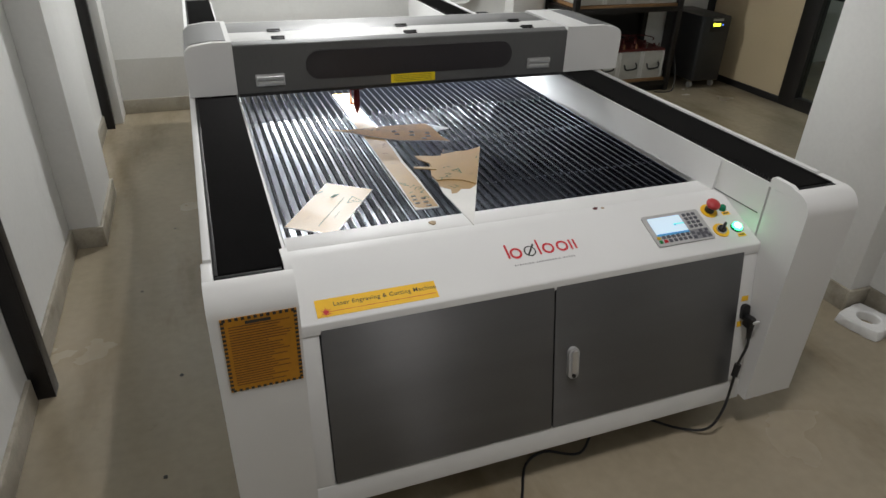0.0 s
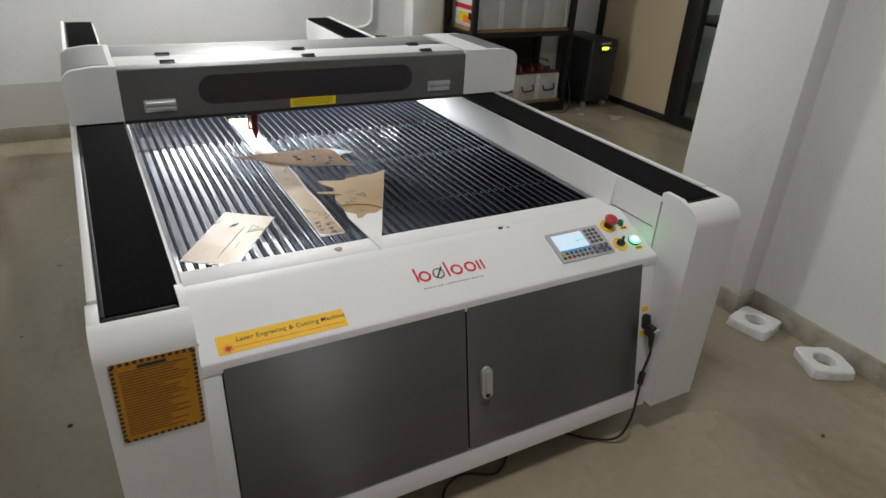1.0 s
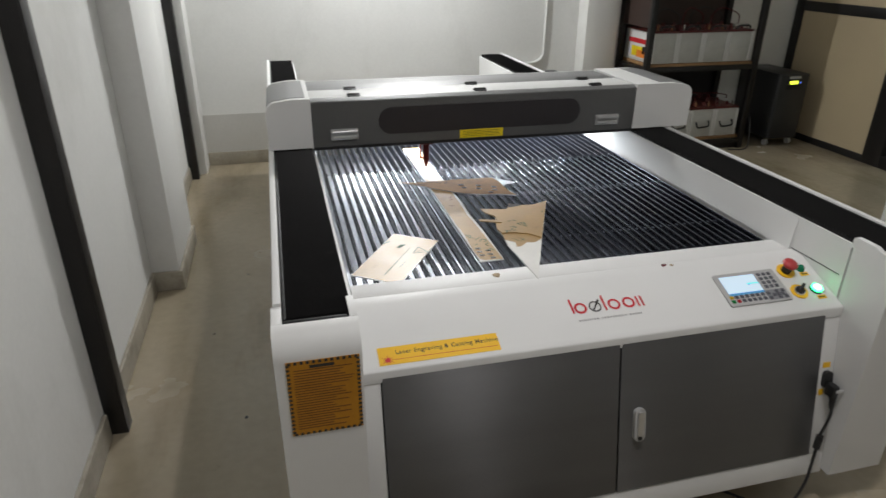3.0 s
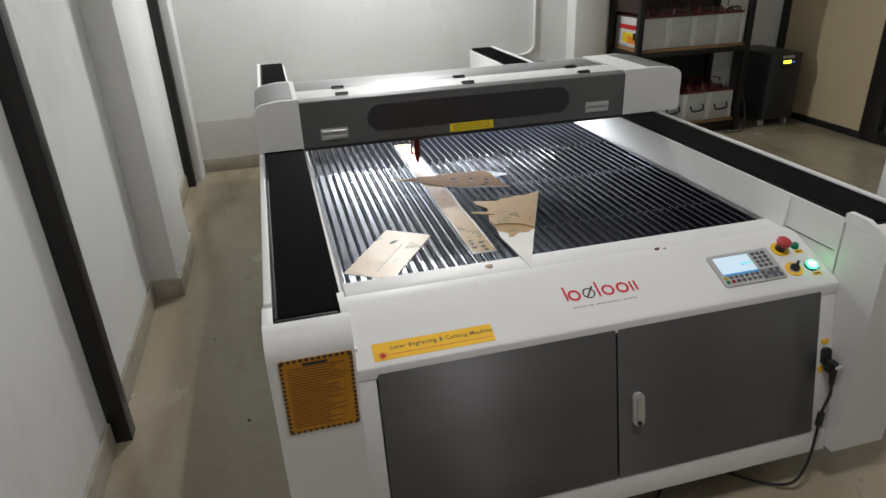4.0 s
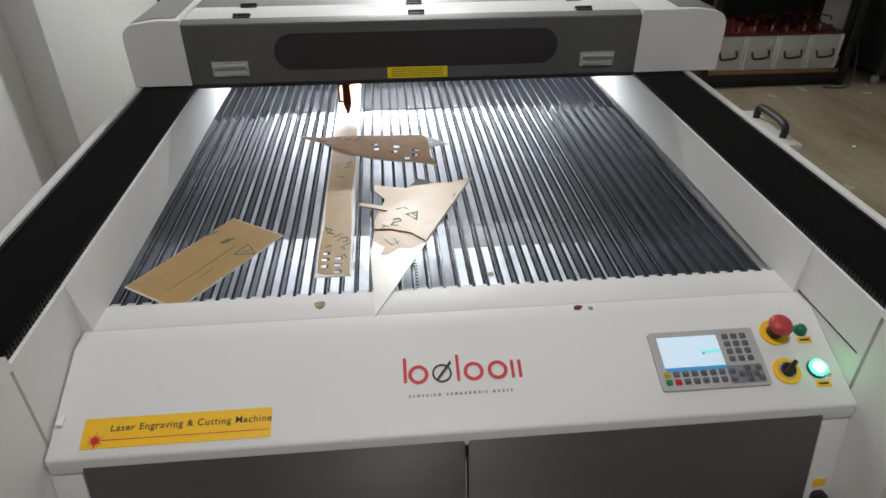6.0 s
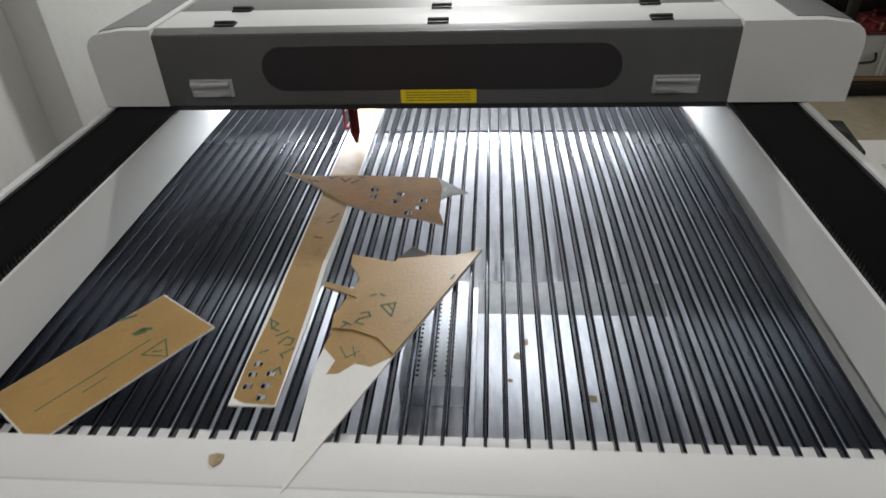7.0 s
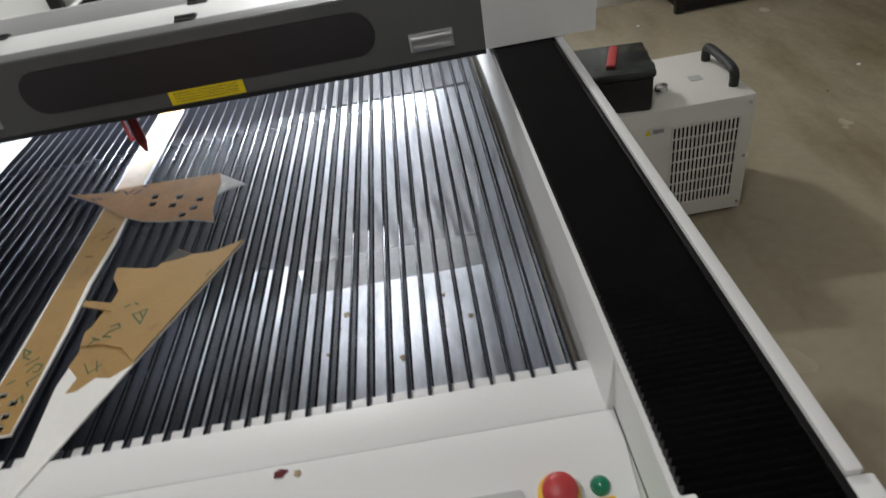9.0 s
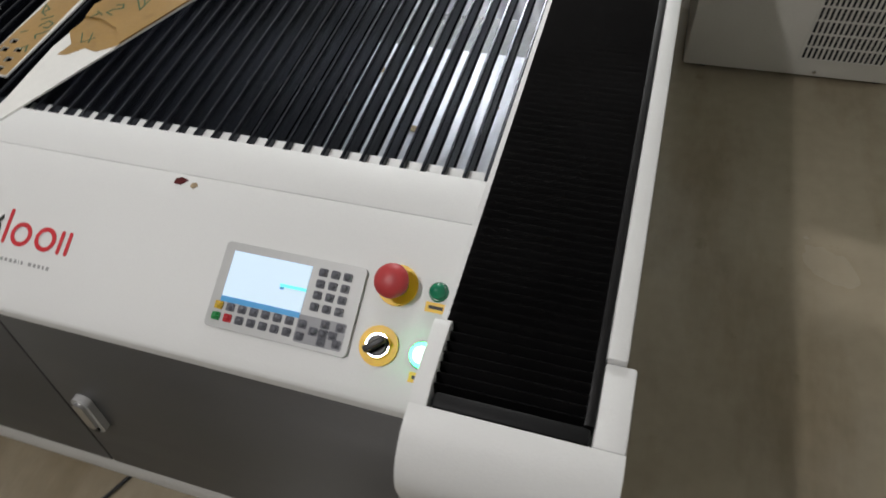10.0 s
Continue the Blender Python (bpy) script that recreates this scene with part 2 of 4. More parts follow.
def mesh(name, bm, material, smooth=False):
    me = bpy.data.meshes.new(name)
    bm.to_mesh(me)
    bm.free()
    me.materials.append(material)
    if smooth:
        me.shade_smooth()
        me.set_sharp_from_angle(angle=radians(35))
    return me


def part(name, bm, material, parent, label="", m=None, smooth=True):
    me = bm if isinstance(bm, bpy.types.Mesh) else mesh(name, bm, material, smooth)
    ob = new(name, me)
    ob.parent = parent
    if m is not None:
        ob.matrix_basis = m
    return tagged(ob, label)


def thing(name, label, category, place=(0, 0, 0), group=""):
    ob = new(name)
    ob.empty_display_size = 0.1
    ob.location = place
    return tagged(ob, label, category, group)


def single(name, bm, material, label, category, group="", kind="", smooth=True, m=None):
    ob = new(name, mesh(name, bm, material, smooth))
    if m is not None:
        ob.matrix_basis = m
    return tagged(ob, label, category, group, kind)


def B():
    return bmesh.new()


def wording(name, text, size, material, parent, m, label="", spread=1.0):
    cu = bpy.data.curves.new(name, "FONT")
    cu.body, cu.size, cu.extrude, cu.space_character, cu.offset = text, size, 0.0002, spread, 0.00012
    tmp = new("temporary", cu)
    dg = bpy.context.evaluated_depsgraph_get()
    me = bpy.data.meshes.new_from_object(tmp.evaluated_get(dg))
    bpy.data.objects.remove(tmp)
    me.materials.clear()
    me.materials.append(material)
    return part(name, me, material, parent, label, m)


# ---- the room ----
CEILING = 2.9
single("floor", box(B(), -1.7, 6.2, -3.4, 4.1, -0.2, 0.0), FLOOR, "worn grey-beige polished stone floor with stains", "floor", kind="structure", smooth=False)
single("ceiling", box(B(), -1.7, 6.2, -3.4, 4.1, CEILING, CEILING + 0.15), CEIL, "plain grey ceiling out of view", "ceiling", kind="structure", smooth=False)
single("wall_west", box(B(), -1.7, -1.455, -3.4, 4.1, 0, CEILING), WALL, "white painted plaster wall with scuffs", "wall", kind="structure", smooth=False)
single("wall_north", box(B(), -1.455, 6.2, 3.86, 4.1, 0, CEILING), WALL, "white painted plaster wall behind the machine", "wall", kind="structure", smooth=False)
single("wall_south", box(B(), -1.455, 6.2, -3.4, -3.2, 0, CEILING), WALL, "white painted plaster wall", "wall", kind="structure", smooth=False)
single("wall_east", box(B(), 1.72, 1.9, -3.2, 0.42, 0, CEILING), WALL, "white painted plaster wall with grey marks", "wall", kind="structure", smooth=False)
single("wall_alcove", box(B(), 1.9, 6.2, 0.2, 0.42, 0, CEILING), WALL, "white painted plaster wall", "wall", kind="structure", smooth=False)
single("wall_office", box(B(), 6.0, 6.2, 0.42, 3.86, 0, CEILING), WALL, "dim plaster wall behind the glass", "wall", kind="structure", smooth=False)
single("column_east", box(B(), 1.612, 1.9, 0.33, 0.78, 0.0, CEILING, 0.004), WALL, "square white plastered column", "column", kind="structure")
# thin sheet over the lower wall, slightly greyer than the rest
single("wall_band", box(B(), -1.34, 0.3, 3.857, 3.8605, 0.10, 0.385), BANDGREY, "greyer lower band of the wall", "wall band", kind="structure", smooth=False)
single("pilaster_west", box(B(), -1.455, -1.328, 1.825, 2.395, 0.0, CEILING, 0.004), WALL, "square white plastered pilaster", "pilaster", kind="structure")
single("pilaster_corner", box(B(), -1.455, -1.345, 3.64, 3.86, 0.0, CEILING, 0.004), WALL, "narrow white plastered corner pilaster", "pilaster", kind="structure")
single("pilaster_north", box(B(), 1.62, 1.89, 3.70, 3.86, 0.0, CEILING, 0.004), WALL, "square white plastered pilaster beside the rack", "pilaster", kind="structure")


def skirting(x0, x1, y0, y1):
    single("baseboard", box(B(), x0, x1, y0, y1, 0, 0.10, 0.003), BASE, "beige stone skirting along the wall", "baseboard", kind="structure")


skirting(-1.455, -1.440, -3.2, 0.752)
skirting(-1.455, -1.440, 0.842, 1.81)
skirting(-1.455, -1.440, 2.41, 3.515)
skirting(-1.455, -1.313, 1.81, 1.825)
skirting(-1.328, -1.313, 1.825, 2.395)
skirting(-1.345, 1.62, 3.845, 3.86)
skirting(1.597, 1.612, 0.33, 0.79)
skirting(1.597, 1.72, 0.315, 0.33)
skirting(1.705, 1.72, -3.2, 0.315)


def steel_channel(y):
    c = thing("steel_channel", "black painted steel channel standing against the wall", "channel", (-1.425, y, 0), "black wall channels")
    part("web", box(B(), 0.027, 0.033, -0.03, 0.03, 0, CEILING, 0.001), BLACKST, c)
    for a in (-1, 1):
        part("flange", box(B(), -0.029, 0.0268, a * 0.0265 - 0.0033, a * 0.0265 + 0.0033, 0, CEILING, 0.001), BLACKST, c)


steel_channel(0.797)
steel_channel(3.56)

cond = single("conduit_pipe", tube(B(), [(1.335, 3.845, 2.88), (1.335, 3.845, 1.4), (1.335, 3.845, 0.82), (1.322, 3.845, 0.73), (1.26, 3.845, 0.69), (1.13, 3.845, 0.685)], 0.011), WALL, "white plastic electrical conduit bending along the wall", "conduit")
ob = thing("socket_box", "white plastic wall socket box at the conduit end", "socket", (1.08, 3.86, 0.665))
part("box", box(B(), -0.06, 0.06, -0.04, 0, -0.045, 0.045, 0.004), WALL, ob)
part("plate", box(B(), -0.052, 0.052, -0.046, -0.039, -0.038, 0.038, 0.003), WHITE, ob)

# Framed partition of the office
part_y = [0.42, 1.55, 2.60, 3.80]
ob = thing("office_partition", "black metal framed partition with cream panels and glass", "partition", (3.67, 0, 0))
tagged(ob, kind="structure")
for y0, y1 in ((0.42, 0.50), (1.47, 1.55), (2.64, 2.80), (3.76, 3.85)):
    part("post", box(B(), 0, 0.08, y0, y1, 0, CEILING, 0.003), BLACKST, ob)
for y0, y1 in ((2.80, 3.76), (1.55, 2.64), (0.50, 1.47)):
    part("bottom_rail", box(B(), 0.002, 0.078, y0, y1, 0, 0.055 if y0 > 2.7 else 0.09, 0.003), BLACKST, ob)
    part("middle_rail", box(B(), 0.002, 0.078, y0, y1, 1.06, 1.14, 0.003), BLACKST, ob)
part("panel", box(B(), 0.012, 0.05, 2.80, 3.76, 0.055, 1.06), CREAM, ob, "cream laminate panel")
part("panel", box(B(), 0.012, 0.05, 2.80, 3.76, 1.14, CEILING), CREAM, ob, "cream laminate panel")
for y0, y1 in ((1.55, 2.64), (0.50, 1.47)):
    for z0, z1 in ((0.09, 1.06), (1.14, CEILING)):
        g = part("pane", box(B(), 0.036, 0.042, y0, y1, z0, z1), GLASS, ob, "dark reflecting glass pane")
        g.visible_shadow = False

ob = thing("metal_table", "thin dark metal table behind the glass", "table", (4.53, 2.78, 0))
part("tabletop", box(B(), -0.05, 0.78, -0.05, 0.87, 0.72, 0.75, 0.003), BLACKST, ob)
for x in (0, 0.72):
    for y in (0, 0.80):
        part("leg", box(B(), x - 0.013, x + 0.013, y - 0.013, y + 0.013, 0, 0.7195), BLACKST, ob)
part("rung", box(B(), 0.0135, 0.7065, -0.01, 0.01, 0.2, 0.22), BLACKST, ob)

# ---- the laser machine ----
M = thing("laser_cutting_machine", "large white and grey flatbed laser cutter with black bellows", "laser cutter")

# base frame under the bed, with the front apron
SL0, SL1 = Vector((0, 0.052, 0.6385)), Vector((0, 0.218, 0.706))
ANG = math.degrees(math.atan2(SL1.z - SL0.z, SL1.y - SL0.y))
APR = pose(0, SL0.y, SL0.z + 0.0003, ANG)
front = [(0.036, 0.602), (0.036, 0.6285), (0.0372, 0.6315), (0.0402, 0.6338), (0.052, 0.6385), (0.218, 0.706), (0.262, 0.706), (0.262, 0.600)]
part("apron", prism(B(), front, "x", -0.659, 0.678), WHITE, M, "sloping white front control apron")
part("front_ledge", box(B(), -0.6595, 0.6755, 0.2635, 0.337, 0.60, 0.7058, 0.003), WHITE, M, "white ledge before the bed")
part("comb_bar", box(B(), -0.6595, 0.6755, 0.3375, 0.366, 0.62, 0.688, 0.001), WHITE, M, "notched white support bar")
# doors and frame lean out towards the bottom
FRO = pose(0, 0.036, 0.612, -10.5)
part("front_frame", box(B(), -0.6625, 0.6785, 0.024, 0.060, -0.505, -0.004, 0.002), WHITE, M, "white front frame round the doors", FRO)
part("bottom_rail", box(B(), -0.6625, 0.6785, 0.004, 0.0235, -0.505, -0.436, 0.005, 3), WHITE, M, "", FRO)
part("side_stile", box(B(), -0.6625, -0.613, 0.004, 0.0235, -0.4355, -0.004, 0.002), WHITE, M, "", FRO)
part("side_stile", box(B(), 0.629, 0.6785, 0.004, 0.0235, -0.4355, -0.004, 0.002), WHITE, M, "", FRO)
for x0, x1, sx in ((-0.610, 0.003, 1), (0.007, 0.626, -1)):
    d = part("door", box(B(), x0, x1, 0.0, 0.0235, -0.433, 0.010, 0.003), DOOR, M, "dark grey brushed steel cabinet door", FRO)
    if sx < 0:
        h = part("lock_handle", prism(B(), rounded(0.045, 0.077, -0.280, -0.185, 0.0155), "y", -0.012, -0.0002), PANEL, d, "silver swing lock handle")
        part("grip", prism(B(), rounded(0.052, 0.070, -0.262, -0.192, 0.0088), "y", -0.018, -0.0122), ALU, h)
        part("keyhole", cyl(B(), (0.061, -0.0155, -0.270), (0.061, -0.0121, -0.270), 0.006), BLACKPL, h)
for x, y in ((-0.6, 0.12), (0.6, 0.12), (-0.6, 3.2), (0.6, 3.2), (-0.6, 1.7), (0.6, 1.7)):
    part("foot", cyl(B(), (x, y, 0), (x, y, 0.05), 0.04, 0.025), BLACKPL, M)
part("side_panel", box(B(), -0.655, -0.645, 0.0855, 3.2, 0.045, 0.66), WHITE, M)
part("side_panel", box(B(), 0.645, 0.655, 0.0855, 3.2, 0.045, 0.66), WHITE, M)
part("rear_panel", box(B(), -0.645, 0.645, 3.19, 3.2, 0.045, 0.60), WHITE, M)
part("rear_ledge", box(B(), -0.6595, 0.6755, 2.82, 3.2, 0.60, 0.708, 0.003), WHITE, M, "white ledge behind the bed")

# columns and rails at both sides
COL = [(0.06, 0.125), (0.06, 0.798), (-0.0165, 0.798), (-0.0165, 0.822)] + arc(-0.020, 0.765, 0.057, 90, 180, 8) + [(-0.077, 0.125)]
RIBS = 336


def side(s, x_in, x_out, x_col, lean):
    a, b = sorted((s * (x_in - 0.001), s * x_col))
    part("front_column", prism(B(), COL, "x", a, b), WHITE, M, "white rounded front column")
    fin = [(-0.0165, 0.7985), (-0.0165, 0.8222), (0.0, 0.829)] + arc(0.057, 0.820, 0.010, 90, 0, 4) + [(0.067, 0.7985)]
    a, b = sorted((s * (x_in - 0.001), s * (x_in + 0.0145)))
    part("fin", prism(B(), fin, "x", a, b), WHITE, M)
    a, b = sorted((s * (x_out + 0.002), s * (x_out + 0.020)))
    part("outer_lip", box(B(), a, b, 0.0605, 3.47, 0.60, 0.829, 0.003), WHITE, M, "white folded steel lip")
    a, b = sorted((s * (x_in + 0.0075), s * (x_out + 0.0015)))
    part("rail_case", box(B(), a, b, 0.0605, 3.47, 0.62, 0.80), WHITE, M)
    part("rail_post", box(B(), a, b, 3.30, 3.40, 0.0, 0.62, 0.004), WHITE, M)
    wall = [(s * (x_in + 0.006), 0.808), (s * (x_in - 0.001), 0.808), (s * (x_in - lean), 0.7065), (s * (x_in - lean), 0.7030), (s * (x_in - 0.006), 0.7005), (s * (x_in - 0.006), 0.60), (s * (x_in + 0.006), 0.60)]
    part("inner_wall", prism(B(), wall, "y", 0.2625, 2.87), WHITE, M, "white sloping inner wall of the bed")
    part("end_wall", prism(B(), [(s * (x_in + 0.006), 0.808), (s * (x_in - 0.001), 0.808), (s * (x_in - 0.001), 0.60), (s * (x_in + 0.006), 0.60)], "y", 0.0672, 0.262), WHITE, M)
    part("end_wall", prism(B(), [(s * (x_in + 0.006), 0.808), (s * (x_in - 0.004), 0.808), (s * (x_in - 0.004), 0.60), (s * (x_in + 0.006), 0.60)], "y", 2.8705, 3.47), WHITE, M)
    a, b = sorted((s * (x_in + 0.0175), s * x_out))
    part("bellows_end", box(B(), a, b, -0.0158, -0.0005, 0.7985, 0.8225, 0.004), BLACKRUB, M, "black end bar of the bellows")
    a, b = sorted((s * (x_out - 0.007), s * (x_out + 0.0018)))
    part("bellows_edge", box(B(), a, b, 0.0, 3.462, 0.8005, 0.8232, 0.001), BELLOW, M)
    a, b = sorted((s * (x_out + 0.002), s * x_col))
    part("column_lip", box(B(), a, b, -0.0164, 0.0598, 0.7985, 0.8225, 0.003), WHITE, M)
    bm = B()
    rows = []
    for i in range(2 * RIBS + 1):
        y, z = 3.462 * i / (2 * RIBS), 0.8228 if i % 2 else 0.8130
        if i in (0, 2 * RIBS):
            z = 0.8
        rows.append([bm.verts.new((s * x, y, z - dz)) for x, dz in ((x_in + 0.004 + 0.003 * (i % 2), 0.016), (x_in + 0.006 + 0.003 * (i % 2), 0.0), (x_out - 0.002, 0.0), (x_out, 0.016))])
    for p, q in zip(rows, rows[1:]):
        for k in range(3):
            bm.faces.new((p[k], p[k + 1], q[k + 1], q[k]))
    bmesh.ops.recalc_face_normals(bm, faces=bm.faces[:])
    part("bellows", bm, BELLOW, M, "black pleated bellows over the rail", smooth=False)


side(-1, 0.664, 0.815, 0.840, 0.020)
side(1, 0.680, 0.831, 0.860, 0.011)

part("seam", box(B(), 0.6778, 0.6792, 0.080, 0.2615, 0.7085, 0.7105), BLACKPL, M, "thin black seam beside the apron")

# the open bed
part("bed_tray", box(B(), -0.65, 0.65, 0.3725, 2.868, 0.30, 0.31), TRAY, M, "galvanised scrap tray under the slats")
for q in (-1, 1):
    part("tray_side", prism(B(), [(q * 0.585, 0.3105), (q * 0.648, 0.64), (q * 0.654, 0.64), (q * 0.654, 0.3105)], "y", 0.3755, 2.868), TRAY, M, "sloping galvanised side of the scrap tray")
for q in (-1, 1):
    ramp_end = [(1.578 + q * 0.008, 0.600), (1.578 + q * 0.380, 0.3105), (1.578 + q * 0.388, 0.3105), (1.578 + q * 0.008, 0.6065)]
    part("tray_ramp", prism(B(), ramp_end, "x", -0.640, 0.640), TRAY, M, "sloping galvanised end of the scrap tray")
part("tray_side", box(B(), -0.63, 0.63, 0.3722, 0.375, 0.31, 0.62), TRAY, M)
part("tray_drawer", box(B(), 0.09, 0.58, 0.40, 1.068, 0.312, 0.322, 0.003), TRAY, M, "raised bright scrap drawer")
part("tray_step", prism(B(), [(1.0705, 0.3105), (1.0705, 0.318), (1.192, 0.330), (1.197, 0.330), (1.197, 0.3105)], "x", 0.09, 0.58), TRAYD, M)
vp = part("vent_plate", box(B(), -0.078, 0.078, 0.755, 1.135, 0.3105, 0.378, 0.004), TRAY, M, "raised perforated vent plate in the tray")
bm = B()
for i in range(3):
    for k in range(20):
        for j in range(2):
            x, y = -0.050 + 0.038 * i + 0.011 * j, 0.785 + 0.0155 * k
            cyl(bm, (x, y, 0.3778), (x, y, 0.3788), 0.0038, n=8)
part("vent_holes", bm, HOLE, vp, "rows of small punched holes")
part("rear_comb_bar", box(B(), -0.6595, 0.6755, 2.793, 2.8195, 0.62, 0.688, 0.001), WHITE, M)
bm = prism(B(), [(-0.0026, 0.698), (-0.0014, 0.7005), (0.0014, 0.7005), (0.0026, 0.698), (0.0026, 0.672), (0.0042, 0.670), (0.0042, 0.666), (-0.0042, 0.666), (-0.0042, 0.670), (-0.0026, 0.672)], "y", 0.340, 2.816)
slat_mesh = mesh("slat", bm, SLAT)
for i in range(45):
    part("slat", slat_mesh, SLAT, M, "", pose(-0.6540 + 0.0296 * i, random.uniform(-0.002, 0.002), random.uniform(-0.0008, 0.0008)))

# control panel and switches on the apron
cp = part("control_panel", prism(B(), rounded(0.352, 0.547, 0.050, 0.161, 0.006), "z", 0.0, 0.005), PANEL, M, "silver control panel with screen and keys", APR @ pose(-0.004, -0.023, 0))
part("screen", box(B(), 0.366, 0.476, 0.088, 0.150, 0.0051, 0.0058), SCREEN, cp, "lit white control screen")
part("screen_bar", box(B(), 0.366, 0.476, 0.084, 0.091, 0.0052, 0.0062), SCREENB, cp)
part("screen_bar", box(B(), 0.440, 0.476, 0.117, 0.121, 0.0052, 0.0062), SCREENC, cp)
part("screen_bar", box(B(), 0.441, 0.446, 0.114, 0.117, 0.0052, 0.0064), SCREENB, cp)
def domed_key():
    bm = prism(B(), rounded(-0.0055, 0.0055, -0.0052, 0.0052, 0.002), "z", 0.004, 0.0068)
    bmesh.ops.create_uvsphere(bm, u_segments=8, v_segments=6, radius=0.0044, matrix=Matrix.Translation((0, 0, 0.0062)) @ Matrix.Diagonal((1, 1, 0.8, 1)))
    return bm


part("key_field", prism(B(), rounded(0.4755, 0.5395, 0.0555, 0.0895, 0.003), "z", 0.005, 0.0056), PAD, cp, "darker grey field round the arrow keys")
keys = {k: mesh("key", domed_key(), k, True) for k in (KEY, KEYG, KEYR, KEYY)}
for r in range(4):
    for c in range(3):
        part("key", keys[KEY], KEY, cp, "", pose(0.492 + 0.0165 * c, 0.145 - 0.0145 * r, 0))
for r in range(2):
    for c in range(7):
        k = {(0, 0): KEYY, (1, 0): KEYG, (1, 1): KEYR}.get((r, c), KEY)
        part("key", keys[k], k, cp, "", pose(0.366 + 0.0165 * c, 0.0785 - 0.014 * r, 0))
for x, y in ((0.483, 0.078), (0.483, 0.063), (0.499, 0.072), (0.512, 0.083), (0.512, 0.062), (0.512, 0.072), (0.525, 0.072), (0.532, 0.083), (0.532, 0.063)):
    part("key", keys[KEY], KEY, cp, "", pose(x, y, 0))

es = part("emergency_stop", prism(B(), arc(0, 0, 0.0255, 0, 345, 23), "z", 0, 0.003), YELLOW, M, "red mushroom emergency stop on a yellow ring", APR @ pose(0.584, 0.126, 0))
part("neck", cyl(B(), (0, 0, 0.003), (0, 0, 0.026), 0.014), BLACKPL, es)
bm = B()
bmesh.ops.create_uvsphere(bm, u_segments=24, v_segments=12, radius=0.0212, matrix=Matrix.Translation((0, 0, 0.031)) @ Matrix.Diagonal((1, 1, 0.55, 1)))
part("mushroom", bm, RED, es, "red mushroom button")
se = part("key_switch", prism(B(), arc(0, 0, 0.0245, 0, 345, 23), "z", 0, 0.003), YELLOW, M, "black key switch on a yellow ring", APR @ pose(0.579, 0.0505, 0))
part("bezel", cyl(B(), (0, 0, 0.003), (0, 0, 0.008), 0.0165, 0.0150, 24), CHROME, se)
part("knob", cyl(B(), (0, 0, 0.008), (0, 0, 0.012), 0.0125, 0.012, 20), BLACKPL, se)
part("lever", box(B(), -0.004, 0.004, -0.014, 0.014, 0.012, 0.026, 0.002), BLACKPL, se, "", pose(0, 0, 0, 0, 0, -50))
gs = part("indicator_button", cyl(B(), (0, 0, 0), (0, 0, 0.005), 0.0125, 0.011, 20), DKGREEN, M, "small dark green push button", APR @ pose(0.635, 0.128, 0))
bm = B()
bmesh.ops.create_uvsphere(bm, u_segments=20, v_segments=10, radius=0.0105, matrix=Matrix.Translation((0, 0, 0.006)) @ Matrix.Diagonal((1, 1, 0.85, 1)))
part("cap", bm, DKGREEN, gs)
gl = part("lit_button", cyl(B(), (0, 0, 0), (0, 0, 0.006), 0.0178, 0.0165, 24), DKGREEN, M, "lit green push button", APR @ pose(0.6345, 0.051, 0))
part("ring", cyl(B(), (0, 0, 0.006), (0, 0, 0.010), 0.0150, 0.0145, 24), GREENLED, gl, "glowing green ring")
part("lens", cyl(B(), (0, 0, 0.010), (0, 0, 0.013), 0.0105, 0.0095, 24), GREENCORE, gl, "glowing green lens")
for x, y in ((0.636, 0.1085), (0.636, 0.024)):
    t = part("name_plate", box(B(), -0.013, 0.013, -0.006, 0.006, 0, 0.0012), YELLOW, M, "small yellow name plate", APR @ pose(x, y, 0))
    part("print_bar", box(B(), -0.009, 0.009, -0.002, 0.002, 0.0012, 0.0015), INK, t)

# red logo as plain shapes, with a grey line below
LG = APR @ pose(0, -0.0215, 0)
logo = part("logo", prism(B(), rounded(-0.0940, -0.0882, 0.096, 0.143, 0.0028), "z", 0, 0.0006), LOGORED, M, "red printed logo on the apron", LG)


def ring(bm, cx, cy, r0, r1):
    n = 28
    vs = []
    for r, z in ((r1, 0.0), (r1, 0.0006), (r0, 0.0006)):
        vs.append([bm.verts.new((cx + r * math.cos(2 * math.pi * i / n), cy + r * math.sin(2 * math.pi * i / n), z)) for i in range(n + 1)])
    for a, b in zip(vs, vs[1:]):
        for i in range(n):
            bm.faces.new((a[i], a[i + 1], b[i + 1], b[i]))
    return bm


for cx in (-0.0685, 0.0275, 0.0695):
    part("logo_ring", ring(B(), cx, 0.1105, 0.0112, 0.0175), LOGORED, logo)
part("logo_ring", ring(B(), -0.0275, 0.1105, 0.0136, 0.0172), INK, logo)
part("logo_stroke", prism(B(), [(-0.0022, -0.015), (0.0022, -0.015), (0.0042, 0.024), (-0.001, 0.028)], "z", 0.0008, 0.0014), INK, logo, "", pose(-0.0275, 0.1105, 0, 0, 0, -36))
for x, z0, z1 in ((0.0005, 0.0935, 0.144), (0.0955, 0.0935, 0.1275), (0.1085, 0.0935, 0.1275)):
    part("logo_bar", prism(B(), rounded(x - 0.0028, x + 0.0028, z0, z1, 0.0027), "z", 0, 0.0006), LOGORED, logo)
x = -0.087
